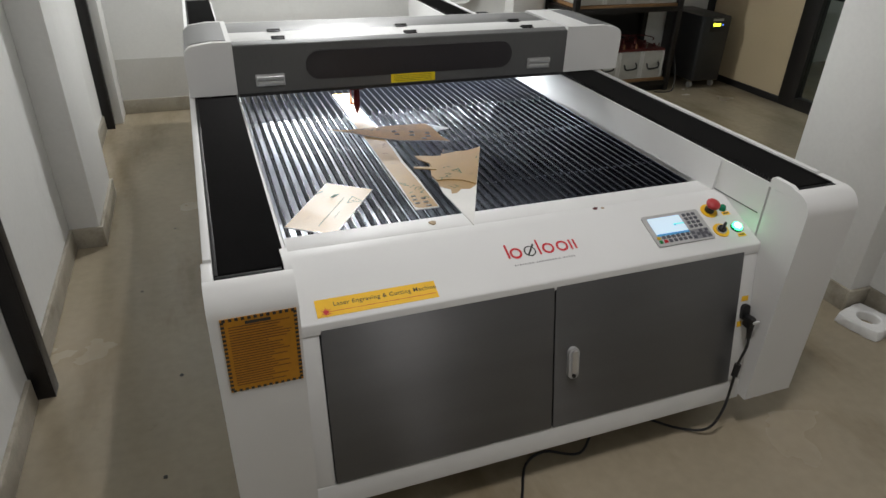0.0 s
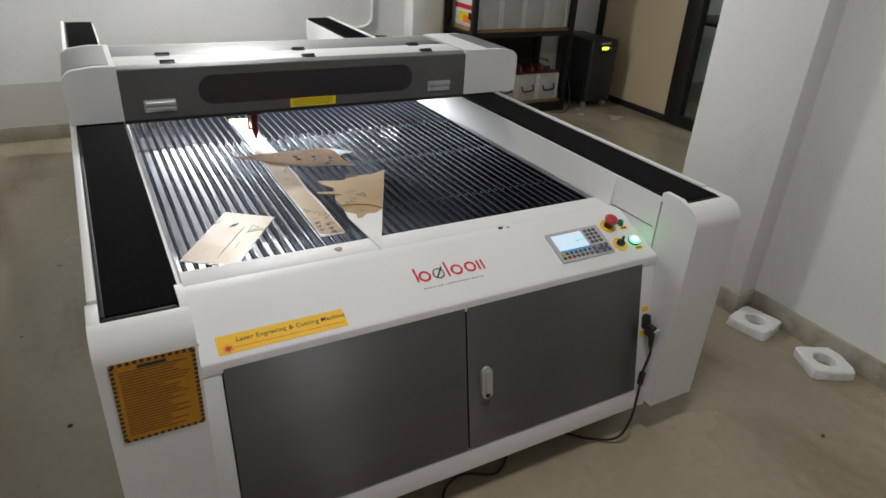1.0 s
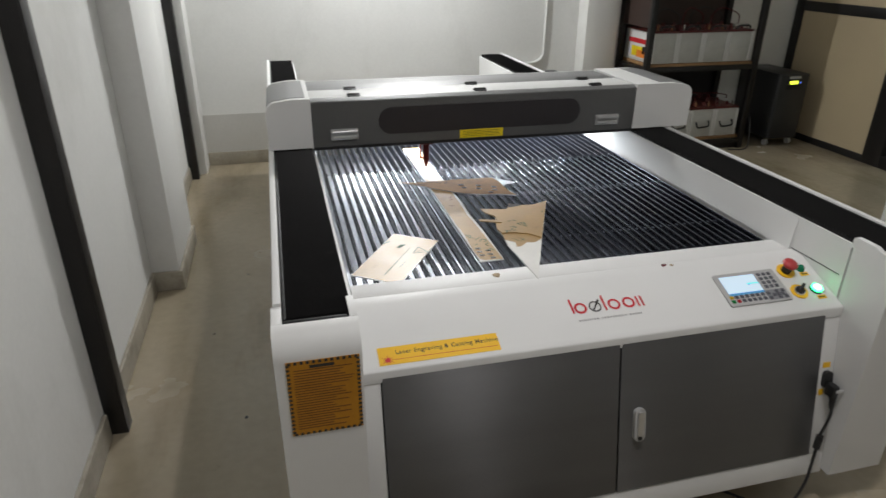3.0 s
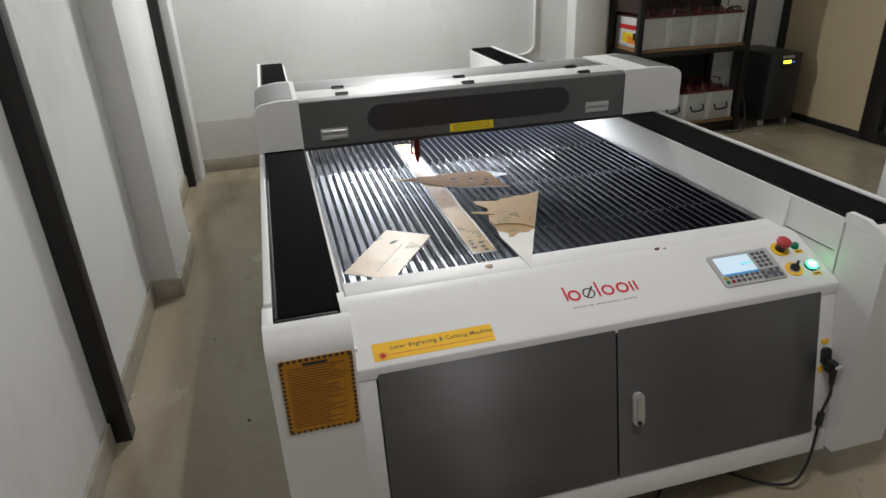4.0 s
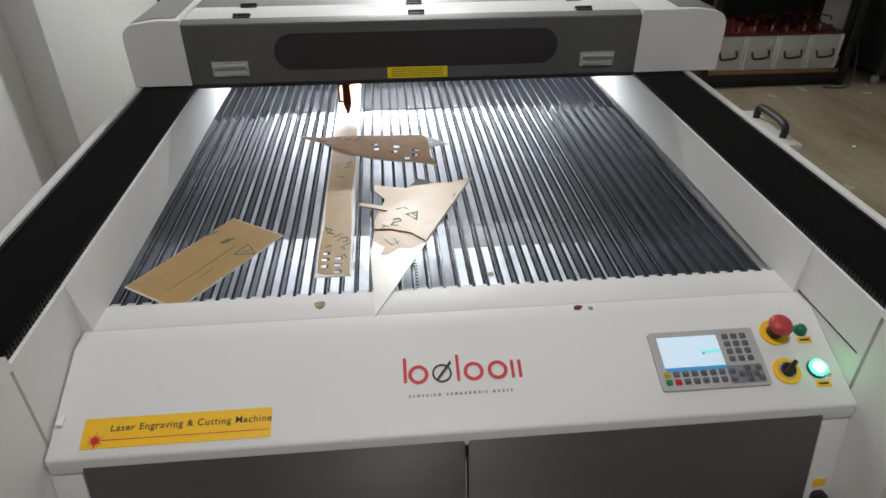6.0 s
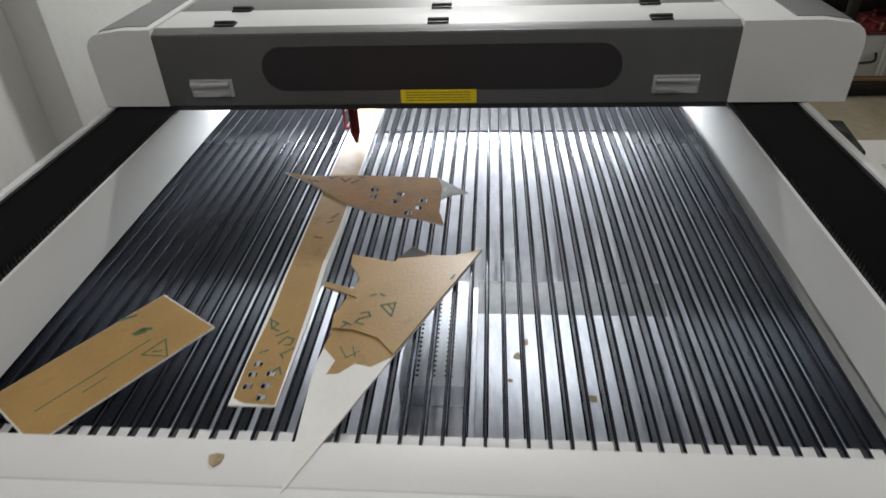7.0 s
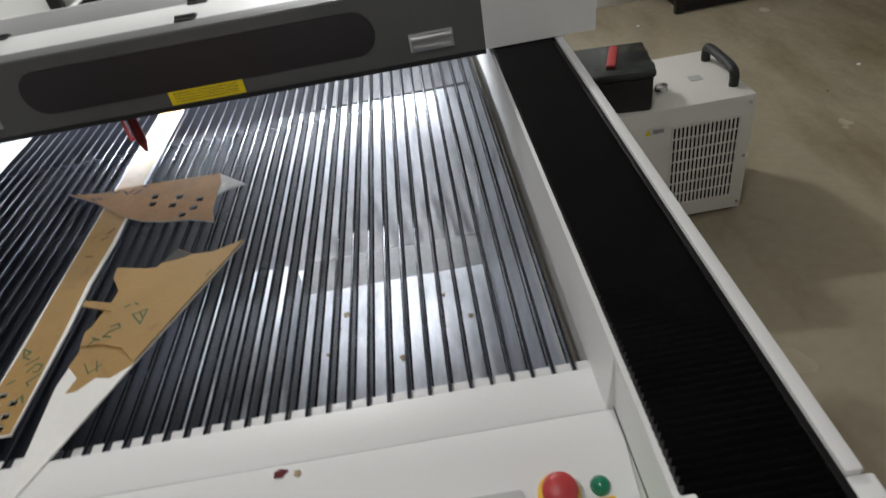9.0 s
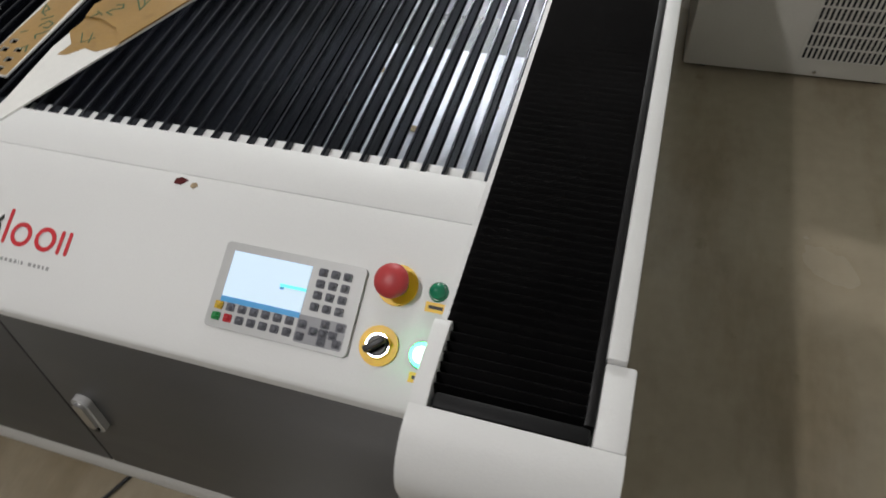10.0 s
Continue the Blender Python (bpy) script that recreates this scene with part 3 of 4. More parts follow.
for w in (0.004, 0.003, 0.005, 0.003, 0.004, 0.0015, 0.004, 0.005, 0, 0.003, 0.004, 0.005, 0.004, 0.004, 0.004, 0.005, 0.004, 0.001, 0.003, 0, 0.005, 0.004, 0.004, 0.003, 0.004):
    if w:
        part("print_bar", box(B(), x, x + w, 0.0695, 0.0745, 0, 0.0004), GREYINK, logo)
    x += w + (0.0036 if w else 0.006)

# yellow name strip
st = part("name_strip", box(B(), -0.604, -0.306, 0.006, 0.056, 0, 0.0008), YELLOW, M, "yellow strip with the machine name", APR @ pose(-0.007, -0.008, 0))
wording("strip_words", "Laser Engraving & Cutting Machine", 0.0160, INK, st, pose(-0.562, 0.033, 0.0009), "", 1.12)
part("strip_line", box(B(), -0.575, -0.31, 0.0185, 0.0197, 0.0008, 0.0011), LOGORED, st)
bm = B()
for i in range(12):
    a = math.pi * i / 6
    r = 0.016 if i % 2 else 0.012
    prism(bm, [(-0.582 + 0.005 * math.cos(a - 0.25), 0.019 + 0.005 * math.sin(a - 0.25)), (-0.582 + r * math.cos(a), 0.019 + r * math.sin(a)), (-0.582 + 0.005 * math.cos(a + 0.25), 0.019 + 0.005 * math.sin(a + 0.25))], "z", 0.0008, 0.0011)
prism(bm, arc(-0.582, 0.019, 0.006, 0, 330, 11), "z", 0.0008, 0.0013)
part("burst_mark", bm, LOGORED, st, "red laser burst mark", smooth=False)

# amber warning sticker on the column
STK = pose(-0.006, 0, 0.011)
sk = part("warning_sticker", box(B(), -0.812, -0.663, -0.0785, -0.0772, 0.572, 0.757), AMBER, M, "amber warning sticker with striped black border", STK)
for i in range(17):
    z = 0.578 + i * 0.0105
    part("border_bar", box(B(), -0.812, -0.805, -0.0792, -0.0786, z, z + 0.0055), INK, sk)
    part("border_bar", box(B(), -0.670, -0.663, -0.0792, -0.0786, z, z + 0.0055), INK, sk)
for i in range(12):
    xx = -0.808 + i * 0.0122
    part("border_bar", box(B(), xx, xx + 0.0065, -0.0792, -0.0786, 0.750, 0.757), INK, sk)
    part("border_bar", box(B(), xx, xx + 0.0065, -0.0792, -0.0786, 0.572, 0.578), INK, sk)
for i in range(24):
    w = random.uniform(0.07, 0.122)
    part("print_bar", box(B(), -0.798, -0.798 + w, -0.0790, -0.0786, 0.7345 - i * 0.0064, 0.7368 - i * 0.0064), BROWNINK, sk)
part("print_bar", box(B(), -0.765, -0.715, -0.0790, -0.0786, 0.739, 0.746), INK, sk)

# mains inlet in the right corner of the front
so = part("mains_inlet", prism(B(), rounded(0.640, 0.668, -0.222, -0.172, 0.011), "y", -0.008, 0.0038), BLACKPL, M, "black mains inlet", FRO)
part("name_plate", box(B(), 0.634, 0.650, 0.0026, 0.0039, -0.246, -0.228), YELLOW, M, "small yellow name plate", FRO)
part("name_plate", box(B(), 0.640, 0.664, 0.0026, 0.0039, -0.162, -0.146), YELLOW, M, "small yellow name plate", FRO)

# ---- gantry ----
G = part("gantry", box(B(), -0.655, 0.655, 1.245, 1.612, 0.845, 0.995, 0.003), WHITE, M, "white and grey moving gantry housing")
face = [(1.232, 0.834), (1.232, 1.000), (1.236, 1.004), (1.244, 1.004), (1.244, 0.834)]
part("face_panel", prism(B(), face, "x", -0.668, 0.665), GREY, G, "dark grey gantry front panel")
part("top_trim", prism(B(), [(1.2325, 1.0005), (1.258, 1.013), (1.262, 1.013), (1.262, 1.0045), (1.245, 1.0045)], "x", -0.668, 0.665), LIDGREY, G, "satin grey edge trim")
part("top_panel", box(B(), -0.668, 0.665, 1.2622, 1.412, 0.996, 1.0125, 0.002), WHITE, G, "white top panel")
part("lid", box(B(), -0.668, 0.655, 1.4135, 1.615, 0.996, 1.0115, 0.002), LIDGREY, G, "satin grey top lid")
part("rear_rim", box(B(), -0.668, 0.665, 1.6165, 1.630, 0.84, 1.010, 0.003), WHITE, G)
part("bottom_trim", box(B(), -0.668, 0.665, 1.2315, 1.24, 0.822, 0.8335), BLACKPL, G, "black lower trim")
win = part("window", prism(B(), rounded(-0.418, 0.416, 0.870, 0.974, 0.0515, 12), "y", 1.2295, 1.2325), WINDOW, G, "long smoked oval window")
lb = part("label_plate", box(B(), -0.094, 0.086, 1.2302, 1.2318, 0.8365, 0.872), LEMON, G, "lemon yellow warning label")
for z in (0.8625, 0.856, 0.8495, 0.843):
    part("print_bar", box(B(), -0.082, 0.072, 1.2296, 1.2301, z, z + 0.0014), INK, lb)
for cx in (-0.549, 0.541):
    hd = part("handle", box(B(), cx - 0.052, cx + 0.052, 1.226, 1.2318, 0.857, 0.900, 0.002), PANEL, G, "silver recessed pull handle")
    part("grip", cyl(B(), (cx - 0.047, 1.222, 0.890), (cx + 0.047, 1.222, 0.890), 0.008, n=14), ALU, hd)
    part("lip", box(B(), cx - 0.045, cx + 0.045, 1.2205, 1.226, 0.859, 0.874, 0.002), ALU, hd)
for y in (1.279, 1.410):
    for x in (-0.503, -0.002, 0.498):
        hg = part("hinge", box(B(), x - 0.024, x + 0.024, y - 0.016, y + 0.016, 1.0128, 1.017, 0.001), BLACKPL, G, "black butt hinge")
        part("pin", cyl(B(), (x - 0.024, y, 1.018), (x + 0.024, y, 1.018), 0.005, n=10), BLACKPL, hg)


def cap(s, x0, x1):
    lo, hi = s * x0, s * x1
    prof = [(x0, 0.832), (x1 + 0.006, 0.832), (x1 + 0.008, 0.95)] + [(x1 - 0.034 + 0.041 * math.cos(radians(a)), 0.968 + 0.041 * math.sin(radians(a))) for a in (0, 20, 40, 60, 75)] + [(x1 - 0.085, 1.0165), (x0, 1.0165)]
    c = part("end_cap", prism(B(), [(s * x, z) for x, z in prof], "y", 1.2322, 1.630), WHITE, G, "white rounded end cap")
    lid = [(s * (x1 - 0.138), 1.0185), (s * (x1 - 0.085), 1.0185), (s * (x1 - 0.021), 1.0095), (s * (x1 + 0.002), 0.993), (s * (x1 - 0.003), 0.97), (s * (x1 - 0.138), 1.0)]
    part("cap_lid", prism(B(), lid, "y", 1.262, 1.60), LIDGREY, c, "satin grey cap lid")


cap(1, 0.6655, 0.922)
cap(-1, 0.6685, 0.824)
ls = part("led_strip", box(B(), -0.53, 0.53, 1.574, 1.586, 0.8432, 0.8448), LEDWHITE, G, "white led strip under the gantry")

hd = part("laser_head", box(B(), -0.250, -0.198, 1.250, 1.300, 0.812, 0.8445, 0.004), DKRED, G, "dark red laser nozzle under the gantry")
part("tube", cyl(B(), (-0.223, 1.272, 0.8118), (-0.223, 1.272, 0.744), 0.0125, n=16), DKRED, hd)
part("nozzle", cyl(B(), (-0.223, 1.272, 0.7438), (-0.223, 1.272, 0.716), 0.0125, 0.003, 16), DKRED, hd)
part("bracket", box(B(), -0.249, -0.244, 1.267, 1.277, 0.752, 0.8118, 0.001), RED, hd)
part("bracket", box(B(), -0.2438, -0.2355, 1.267, 1.277, 0.752, 0.758, 0.001), RED, hd)

# cable chain beside the right rail
ch = part("cable_chain", box(B(), 0.862, 0.935, 2.36, 2.70, 0.795, 0.805), BLACKPL, M, "black cable chain beside the rail")
for i in range(12):
    part("chain_link", box(B(), 0.864, 0.933, 2.37 + 0.027 * i, 2.385 + 0.027 * i, 0.8055, 0.83, 0.003), BLACKPL, ch)


# ---- sheets lying on the bed ----
def sheet(name, outline, z0, thick, material, parent=None, label="", category="", group="", smooth=False):
    bm = prism(B(), outline, "z", z0, z0 + thick)
    if parent:
        return part(name, bm, material, parent, label, smooth=smooth)
    return single(name, bm, material, label, category, group, smooth=smooth)


def holed(name, outline, holes, z0, thick, material, parent, label=""):
    """A flat sheet with openings cut through it."""
    bm = B()
    for loop in [outline, *holes]:
        vs = [bm.verts.new((x, y, z0)) for x, y in loop]
        for a, b in zip(vs, vs[1:] + vs[:1]):
            bm.edges.new((a, b))
    bmesh.ops.triangle_fill(bm, use_beauty=True, use_dissolve=False, edges=bm.edges[:])
    up = bmesh.ops.extrude_face_region(bm, geom=bm.faces[:])
    bmesh.ops.translate(bm, vec=(0, 0, thick), verts=[g for g in up["geom"] if isinstance(g, bmesh.types.BMVert)])
    bmesh.ops.recalc_face_normals(bm, faces=bm.faces[:])
    return part(name, bm, material, parent, label, smooth=False)


BEDZ = 0.7018
ob = thing("acrylic_offcut", "rectangular acrylic offcut in brown masking paper on the slats", "offcut")
dd = [(-0.633, 0.398), (-0.512, 0.315), (-0.344, 0.568), (-0.469, 0.653)]
sheet("sheet", dd, BEDZ, 0.003, ACRYL, ob)
ctr = Vector((-0.4895, 0.4835))
sheet("masking_paper", [tuple(ctr + (Vector(p) - ctr) * 0.985) for p in dd], BEDZ + 0.0031, 0.0004, PAPER, ob, "brown masking paper")
u = Vector((0.168, 0.253)).normalized()
v = Vector((u.y, -u.x))


def mark(base, du, dv, lu, lv, parent, z):
    c = Vector(base) + u * du + v * dv
    sheet("print_bar", [tuple(c + u * a + v * b) for a, b in ((0, 0), (lu, 0), (lu, lv), (0, lv))], z, 0.0003, GREENINK, parent)


mark((-0.546, 0.376), 0.0, 0.0, 0.19, 0.0022, ob, BEDZ + 0.0036)
mark((-0.546, 0.376), 0.06, 0.022, 0.04, 0.0018, ob, BEDZ + 0.0036)


def stroke(parent, z, p, q, w=0.0032, ink=GREENINK):
    """One printed stroke from p to q on a sheet."""
    p, q = Vector(p), Vector(q)
    d = (q - p).normalized() * w / 2
    n = Vector((-d.y, d.x))
    sheet("print_stroke", [tuple(p - d + n), tuple(p - d - n), tuple(q + d - n), tuple(q + d + n)], z, 0.0003, ink, parent)


for p, q in (((-0.439, 0.497), (-0.415, 0.535)), ((-0.415, 0.535), (-0.395, 0.495)), ((-0.395, 0.495), (-0.439, 0.497)), ((-0.424, 0.505), (-0.410, 0.508))):
    stroke(ob, BEDZ + 0.0036, p, q, 0.0026)
for p, q in (((-0.475, 0.547), (-0.462, 0.560)), ((-0.470, 0.545), (-0.459, 0.552)), ((-0.466, 0.556), (-0.452, 0.560)), ((-0.514, 0.581), (-0.494, 0.593))):
    stroke(ob, BEDZ + 0.0036, p, q, 0.006)

ob = thing("acrylic_strip", "long narrow acrylic strip in brown paper with square holes", "strip")
strip = [(-0.262, 0.398), (-0.190, 0.398), (-0.186, 0.62), (-0.190, 0.75), (-0.184, 0.88), (-0.188, 1.0), (-0.190, 1.58), (-0.262, 1.58)]
pap = [(-0.258, 0.412), (-0.248, 0.406), (-0.238, 0.402), (-0.192, 0.400), (-0.194, 0.62), (-0.199, 0.75), (-0.193, 0.88), (-0.193, 1.0), (-0.192, 1.58), (-0.260, 1.58), (-0.258, 0.72), (-0.255, 0.60), (-0.260, 0.48)]
openings = [[(x, y), (x + 0.015, y), (x + 0.015, y + 0.012), (x, y + 0.012)] for x, y in ((-0.250, 0.478), (-0.252, 0.455), (-0.252, 0.430), (-0.225, 0.432), (-0.224, 0.408), (-0.224, 0.458))]
holed("sheet", strip, openings, BEDZ, 0.003, ACRYL, ob)
holed("masking_paper", pap, openings, BEDZ + 0.0031, 0.0004, PAPER, ob, "brown masking paper with ragged edge")
for p, q in (((-0.254, 0.590), (-0.236, 0.578)), ((-0.236, 0.578), (-0.244, 0.566)), ((-0.244, 0.566), (-0.250, 0.583)), ((-0.242, 0.566), (-0.231, 0.560)), ((-0.231, 0.548), (-0.214, 0.560)), ((-0.222, 0.530), (-0.213, 0.546)), ((-0.213, 0.546), (-0.200, 0.541)), ((-0.200, 0.541), (-0.202, 0.527)), ((-0.202, 0.527), (-0.211, 0.527)), ((-0.212, 0.505), (-0.194, 0.520)), ((-0.212, 0.505), (-0.206, 0.497)), ((-0.246, 0.508), (-0.236, 0.514)), ((-0.214, 0.466), (-0.206, 0.476)), ((-0.206, 0.476), (-0.200, 0.462))):
    stroke(ob, BEDZ + 0.0036, p, q)
for p, q in (((-0.236, 1.30), (-0.214, 1.29)), ((-0.214, 0.92), (-0.205, 0.935)), ((-0.220, 0.90), (-0.210, 0.905)), ((-0.235, 0.845), (-0.222, 0.842))):
    stroke(ob, BEDZ + 0.0036, p, q, 0.005, BROWNINK)

ob = thing("curved_offcut", "ragged curved acrylic offcut in brown paper with punched squares", "offcut")
fish = [(-0.371, 1.12), (-0.294, 1.099), (-0.187, 1.104), (0.0, 1.092), (0.071, 1.023), (0.032, 1.013), (0.012, 0.994), (0.012, 0.942), (0.026, 0.887), (-0.032, 0.913), (-0.093, 0.924), (-0.145, 0.942), (-0.179, 0.963), (-0.233, 1.007), (-0.29, 1.061)]
openings = [[(x - 0.009, y - 0.009), (x + 0.008, y - 0.010), (x + 0.009, y + 0.009), (x - 0.008, y + 0.010)] for x, y in ((-0.141, 1.037), (-0.138, 1.006), (-0.079, 1.016), (-0.087, 0.984), (-0.026, 0.989), (-0.033, 0.958), (-0.054, 0.937))]
holed("sheet", fish, openings, BEDZ + 0.0042, 0.003, FROST, ob)
holed("masking_paper", fish[:4] + [(0.012, 1.045)] + fish[6:], openings, BEDZ + 0.0074, 0.0004, PAPER2, ob, "darker brown masking paper")

for p, q in (((-0.305, 1.083), (-0.292, 1.070)), ((-0.290, 1.078), (-0.276, 1.068)), ((-0.262, 1.100), (-0.250, 1.088)), ((-0.250, 1.088), (-0.240, 1.098)), ((-0.228, 1.088), (-0.216, 1.072)), ((-0.216, 1.072), (-0.205, 1.086)), ((-0.198, 1.066), (-0.186, 1.078)), ((-0.186, 1.098), (-0.174, 1.090))):
    stroke(ob, BEDZ + 0.0079, p, q, 0.0042, INK)

ob = thing("pointed_offcut", "pointed white acrylic offcut with torn brown paper", "offcut")
sheet("sheet", [(0.105, 0.796), (-0.032, 0.497), (-0.087, 0.374), (-0.142, 0.254), (-0.141, 0.275), (-0.151, 0.477), (-0.14, 0.548), (-0.144, 0.597), (-0.117, 0.70), (-0.059, 0.753), (0.009, 0.776), (0.047, 0.773)], BEDZ + 0.0042, 0.003, ACRYL, ob)
sheet("masking_paper", [(-0.032, 0.500), (-0.062, 0.478), (-0.088, 0.484), (-0.110, 0.462), (-0.128, 0.460), (-0.120, 0.490), (-0.146, 0.520), (-0.14, 0.548), (-0.144, 0.597), (-0.117, 0.70), (-0.059, 0.75), (0.02, 0.7)], BEDZ + 0.0073, 0.0004, PAPER, ob, "torn brown masking paper")
upper = [(0.105, 0.796), (-0.030, 0.503), (-0.060, 0.540), (-0.105, 0.560), (-0.14, 0.562), (-0.144, 0.597), (-0.112, 0.643), (-0.178, 0.674), (-0.176, 0.687), (-0.12, 0.667), (-0.117, 0.7), (-0.141, 0.743), (-0.144, 0.776), (-0.081, 0.756), (-0.059, 0.753), (-0.03, 0.804), (0.009, 0.776), (0.047, 0.773)]
sheet("top_sheet", upper, BEDZ + 0.0079, 0.003, PAPER, ob, "smaller offcut in brown paper lying on top")
sheet("scorch_mark", [(-0.052, 0.764), (-0.03, 0.802), (0.006, 0.777), (-0.008, 0.770)], BEDZ + 0.0111, 0.0004, INK, ob, "black scorched edge")
for p, q in (((-0.067, 0.622), (-0.042, 0.630)), ((-0.042, 0.630), (-0.045, 0.594)), ((-0.045, 0.594), (-0.067, 0.622)), ((-0.054, 0.624), (-0.045, 0.610)), ((-0.098, 0.600), (-0.086, 0.604)), ((-0.086, 0.604), (-0.080, 0.594)), ((-0.080, 0.594), (-0.098, 0.586)), ((-0.098, 0.586), (-0.104, 0.577)), ((-0.104, 0.577), (-0.090, 0.572)), ((-0.124, 0.578), (-0.110, 0.570)), ((-0.117, 0.574), (-0.126, 0.560)), ((-0.088, 0.648), (-0.080, 0.652)), ((-0.072, 0.654), (-0.064, 0.648)), ((0.050, 0.700), (0.056, 0.712))):
    stroke(ob, BEDZ + 0.0111, p, q)
for k, (p, q) in enumerate((((-0.118, 0.520), (-0.104, 0.496)), ((-0.104, 0.496), (-0.086, 0.512)), ((-0.098, 0.522), (-0.090, 0.498)))):
    stroke(ob, BEDZ + 0.0079, p, q, 0.0022)


def chip(x, y, z, size, material, label):
    bm = B()
    n = random.randint(5, 7)
    prism(bm, [(size * random.uniform(0.5, 1) * math.cos(2 * math.pi * i / n), size * random.uniform(0.4, 0.9) * math.sin(2 * math.pi * i / n)) for i in range(n)], "z", 0, size * 0.18)
    single("debris_chip", bm, material, label, "debris", "scattered debris chips", smooth=False, m=pose(x, y, z, 0, 0, random.uniform(0, 360)))


chip(-0.242, 0.302, 0.7061, 0.016, DUST, "small brown paper chip on the white ledge")
chip(0.238, 0.250, 0.7061, 0.012, DKRED, "small dark red chip on the white ledge")
chip(0.262, 0.246, 0.7061, 0.007, DUST, "small brown chip on the white ledge")
for x, y in ((0.17, 0.83), (0.19, 0.91), (0.35, 0.78), (0.21, 0.96), (0.46, 0.97), (0.52, 0.88), (0.30, 0.62)):
    chip(x, y, 0.3225, random.uniform(0.008, 0.018), DUST, "small pale chip fallen into the scrap tray")
for x, y in ((2.867, 1.656), (2.447, 2.388), (1.744, 3.30)):
    chip(x, y, 0.0005, 0.016, WHITE, "small white scrap on the floor")
for x, y in ((-1.05, 0.30), (-1.0, 0.75), (-1.15, 1.35), (-1.02, 1.9), (1.9, 1.3), (2.2, 2.2), (1.25, -0.35), (1.05, -0.6)):
    chip(x, y, 0.0005, random.uniform(0.005, 0.012), INK, "tiny dark crumb on the floor")

# mains cable from the inlet to the floor
ob = thing("mains_cable", "black mains cable plugged into the machine and lying on the floor", "cable")
part("plug", box(B(), 0.643, 0.666, -0.042, -0.0085, 0.378, 0.418, 0.007), BLACKPL, ob, "black angled plug")
part("plug_tail", cyl(B(), (0.657, -0.033, 0.384), (0.655, -0.040, 0.345), 0.010, 0.006, 12), BLACKPL, ob)
part("cord", tube(B(), [(0.655, -0.040, 0.350), (0.650, -0.048, 0.32), (0.632, -0.052, 0.26), (0.622, -0.062, 0.19), (0.600, -0.076, 0.10), (0.565, -0.07, 0.03), (0.50, -0.02, 0.006), (0.38, 0.08, 0.006), (0.25, 0.07, 0.006), (0.14, -0.01, 0.006), (0.04, 0.03, 0.006), (-0.04, 0.00, 0.006), (-0.10, -0.10, 0.006), (-0.17, -0.20, 0.006), (-0.32, -0.235, 0.006), (-0.48, -0.16, 0.006)], 0.0042), BLACKPL, ob)
part("ferrite", cyl(B(), (0.633, -0.052, 0.262), (0.625, -0.058, 0.222), 0.010, n=14), BLACKPL, ob)
part("white_tag", box(B(), 0.650, 0.674, -0.0465, -0.043, 0.402, 0.410), WHITE, ob, "white printed tag")

# ---- water chiller and what stands on it ----
ob = thing("water_chiller", "white steel water chiller with black top handle and grille", "chiller", (1.297, 1.722, 0))
part("case", box(B(), -0.36, 0.205, -0.215, 0.16, 0.012, 0.435, 0.006), CHILL, ob)
for x, y in ((-0.3, -0.18), (0.17, -0.18), (-0.3, 0.12), (0.17, 0.12)):
    part("foot", cyl(B(), (x, y, 0), (x, y, 0.013), 0.02), BLACKPL, ob)
part("grille_backing", box(B(), -0.052, 0.160, -0.2165, -0.2152, 0.075, 0.368), HOLE, ob, "dark grille opening")
gbar = mesh("grille_bar", box(B(), -0.0032, 0.0032, -0.220, -0.2166, 0.073, 0.370, 0.0008, 1), CHILL)
for i in range(17):
    part("grille_bar", gbar, CHILL, ob, "", pose(-0.052 + 0.01325 * i, 0, 0))
gbar = mesh("grille_crossbar", box(B(), -0.054, 0.162, -0.2212, -0.2202, -0.003, 0.003), CHILL)
for i in range(8):
    part("grille_crossbar", gbar, CHILL, ob, "", pose(0, 0, 0.075 + 0.0418 * i))
lb = part("label_plate", box(B(), -0.145, -0.075, -0.2165, -0.2152, 0.352, 0.382), WHITE, ob, "small white and yellow warning label")
part("print_bar", prism(B(), [(-0.142, 0.355), (-0.120, 0.355), (-0.131, 0.378)], "y", -0.2172, -0.2166), LEMON, lb, smooth=False)
part("print_bar", box(B(), -0.115, -0.080, -0.2172, -0.2166, 0.358, 0.372), GREYINK, lb)
hn = part("handle", tube(B(), [(0.165, 0.075, 0.435), (0.165, 0.075, 0.468), (0.165, 0.055, 0.486), (0.165, -0.03, 0.489), (0.165, -0.115, 0.486), (0.165, -0.138, 0.468), (0.165, -0.138, 0.435)], 0.015, 10), BLACKPL, ob, "black plastic carrying handle")
part("top_label", box(B(), 0.062, 0.102, -0.062, -0.026, 0.435, 0.4364), PANEL, ob)
for x, z in ((0.188, 0.41), (0.188, 0.22), (0.188, 0.04), (0.0, 0.03)):
    part("screw", cyl(B(), (x, -0.2155, z), (x, -0.219, z), 0.005, n=10), CHROME, ob)
part("side_knob", cyl(B(), (-0.10, 0.16, 0.36), (-0.10, 0.19, 0.36), 0.025), BLACKPL, ob)

ob = thing("toolbox", "black plastic toolbox with clear lid and red handle", "toolbox", (1.088, 1.628, 0.4355))
bm = prism(B(), [(-0.098, 0), (0.092, 0), (0.105, 0.115), (-0.110, 0.115)], "x", -0.105, 0.105)
bmesh.ops.bevel(bm, geom=bm.edges[:], offset=0.005, segments=2, affect="EDGES")
part("box", bm, BLACKPL, ob, "", pose(0, 0, 0, 0, 0, -8))
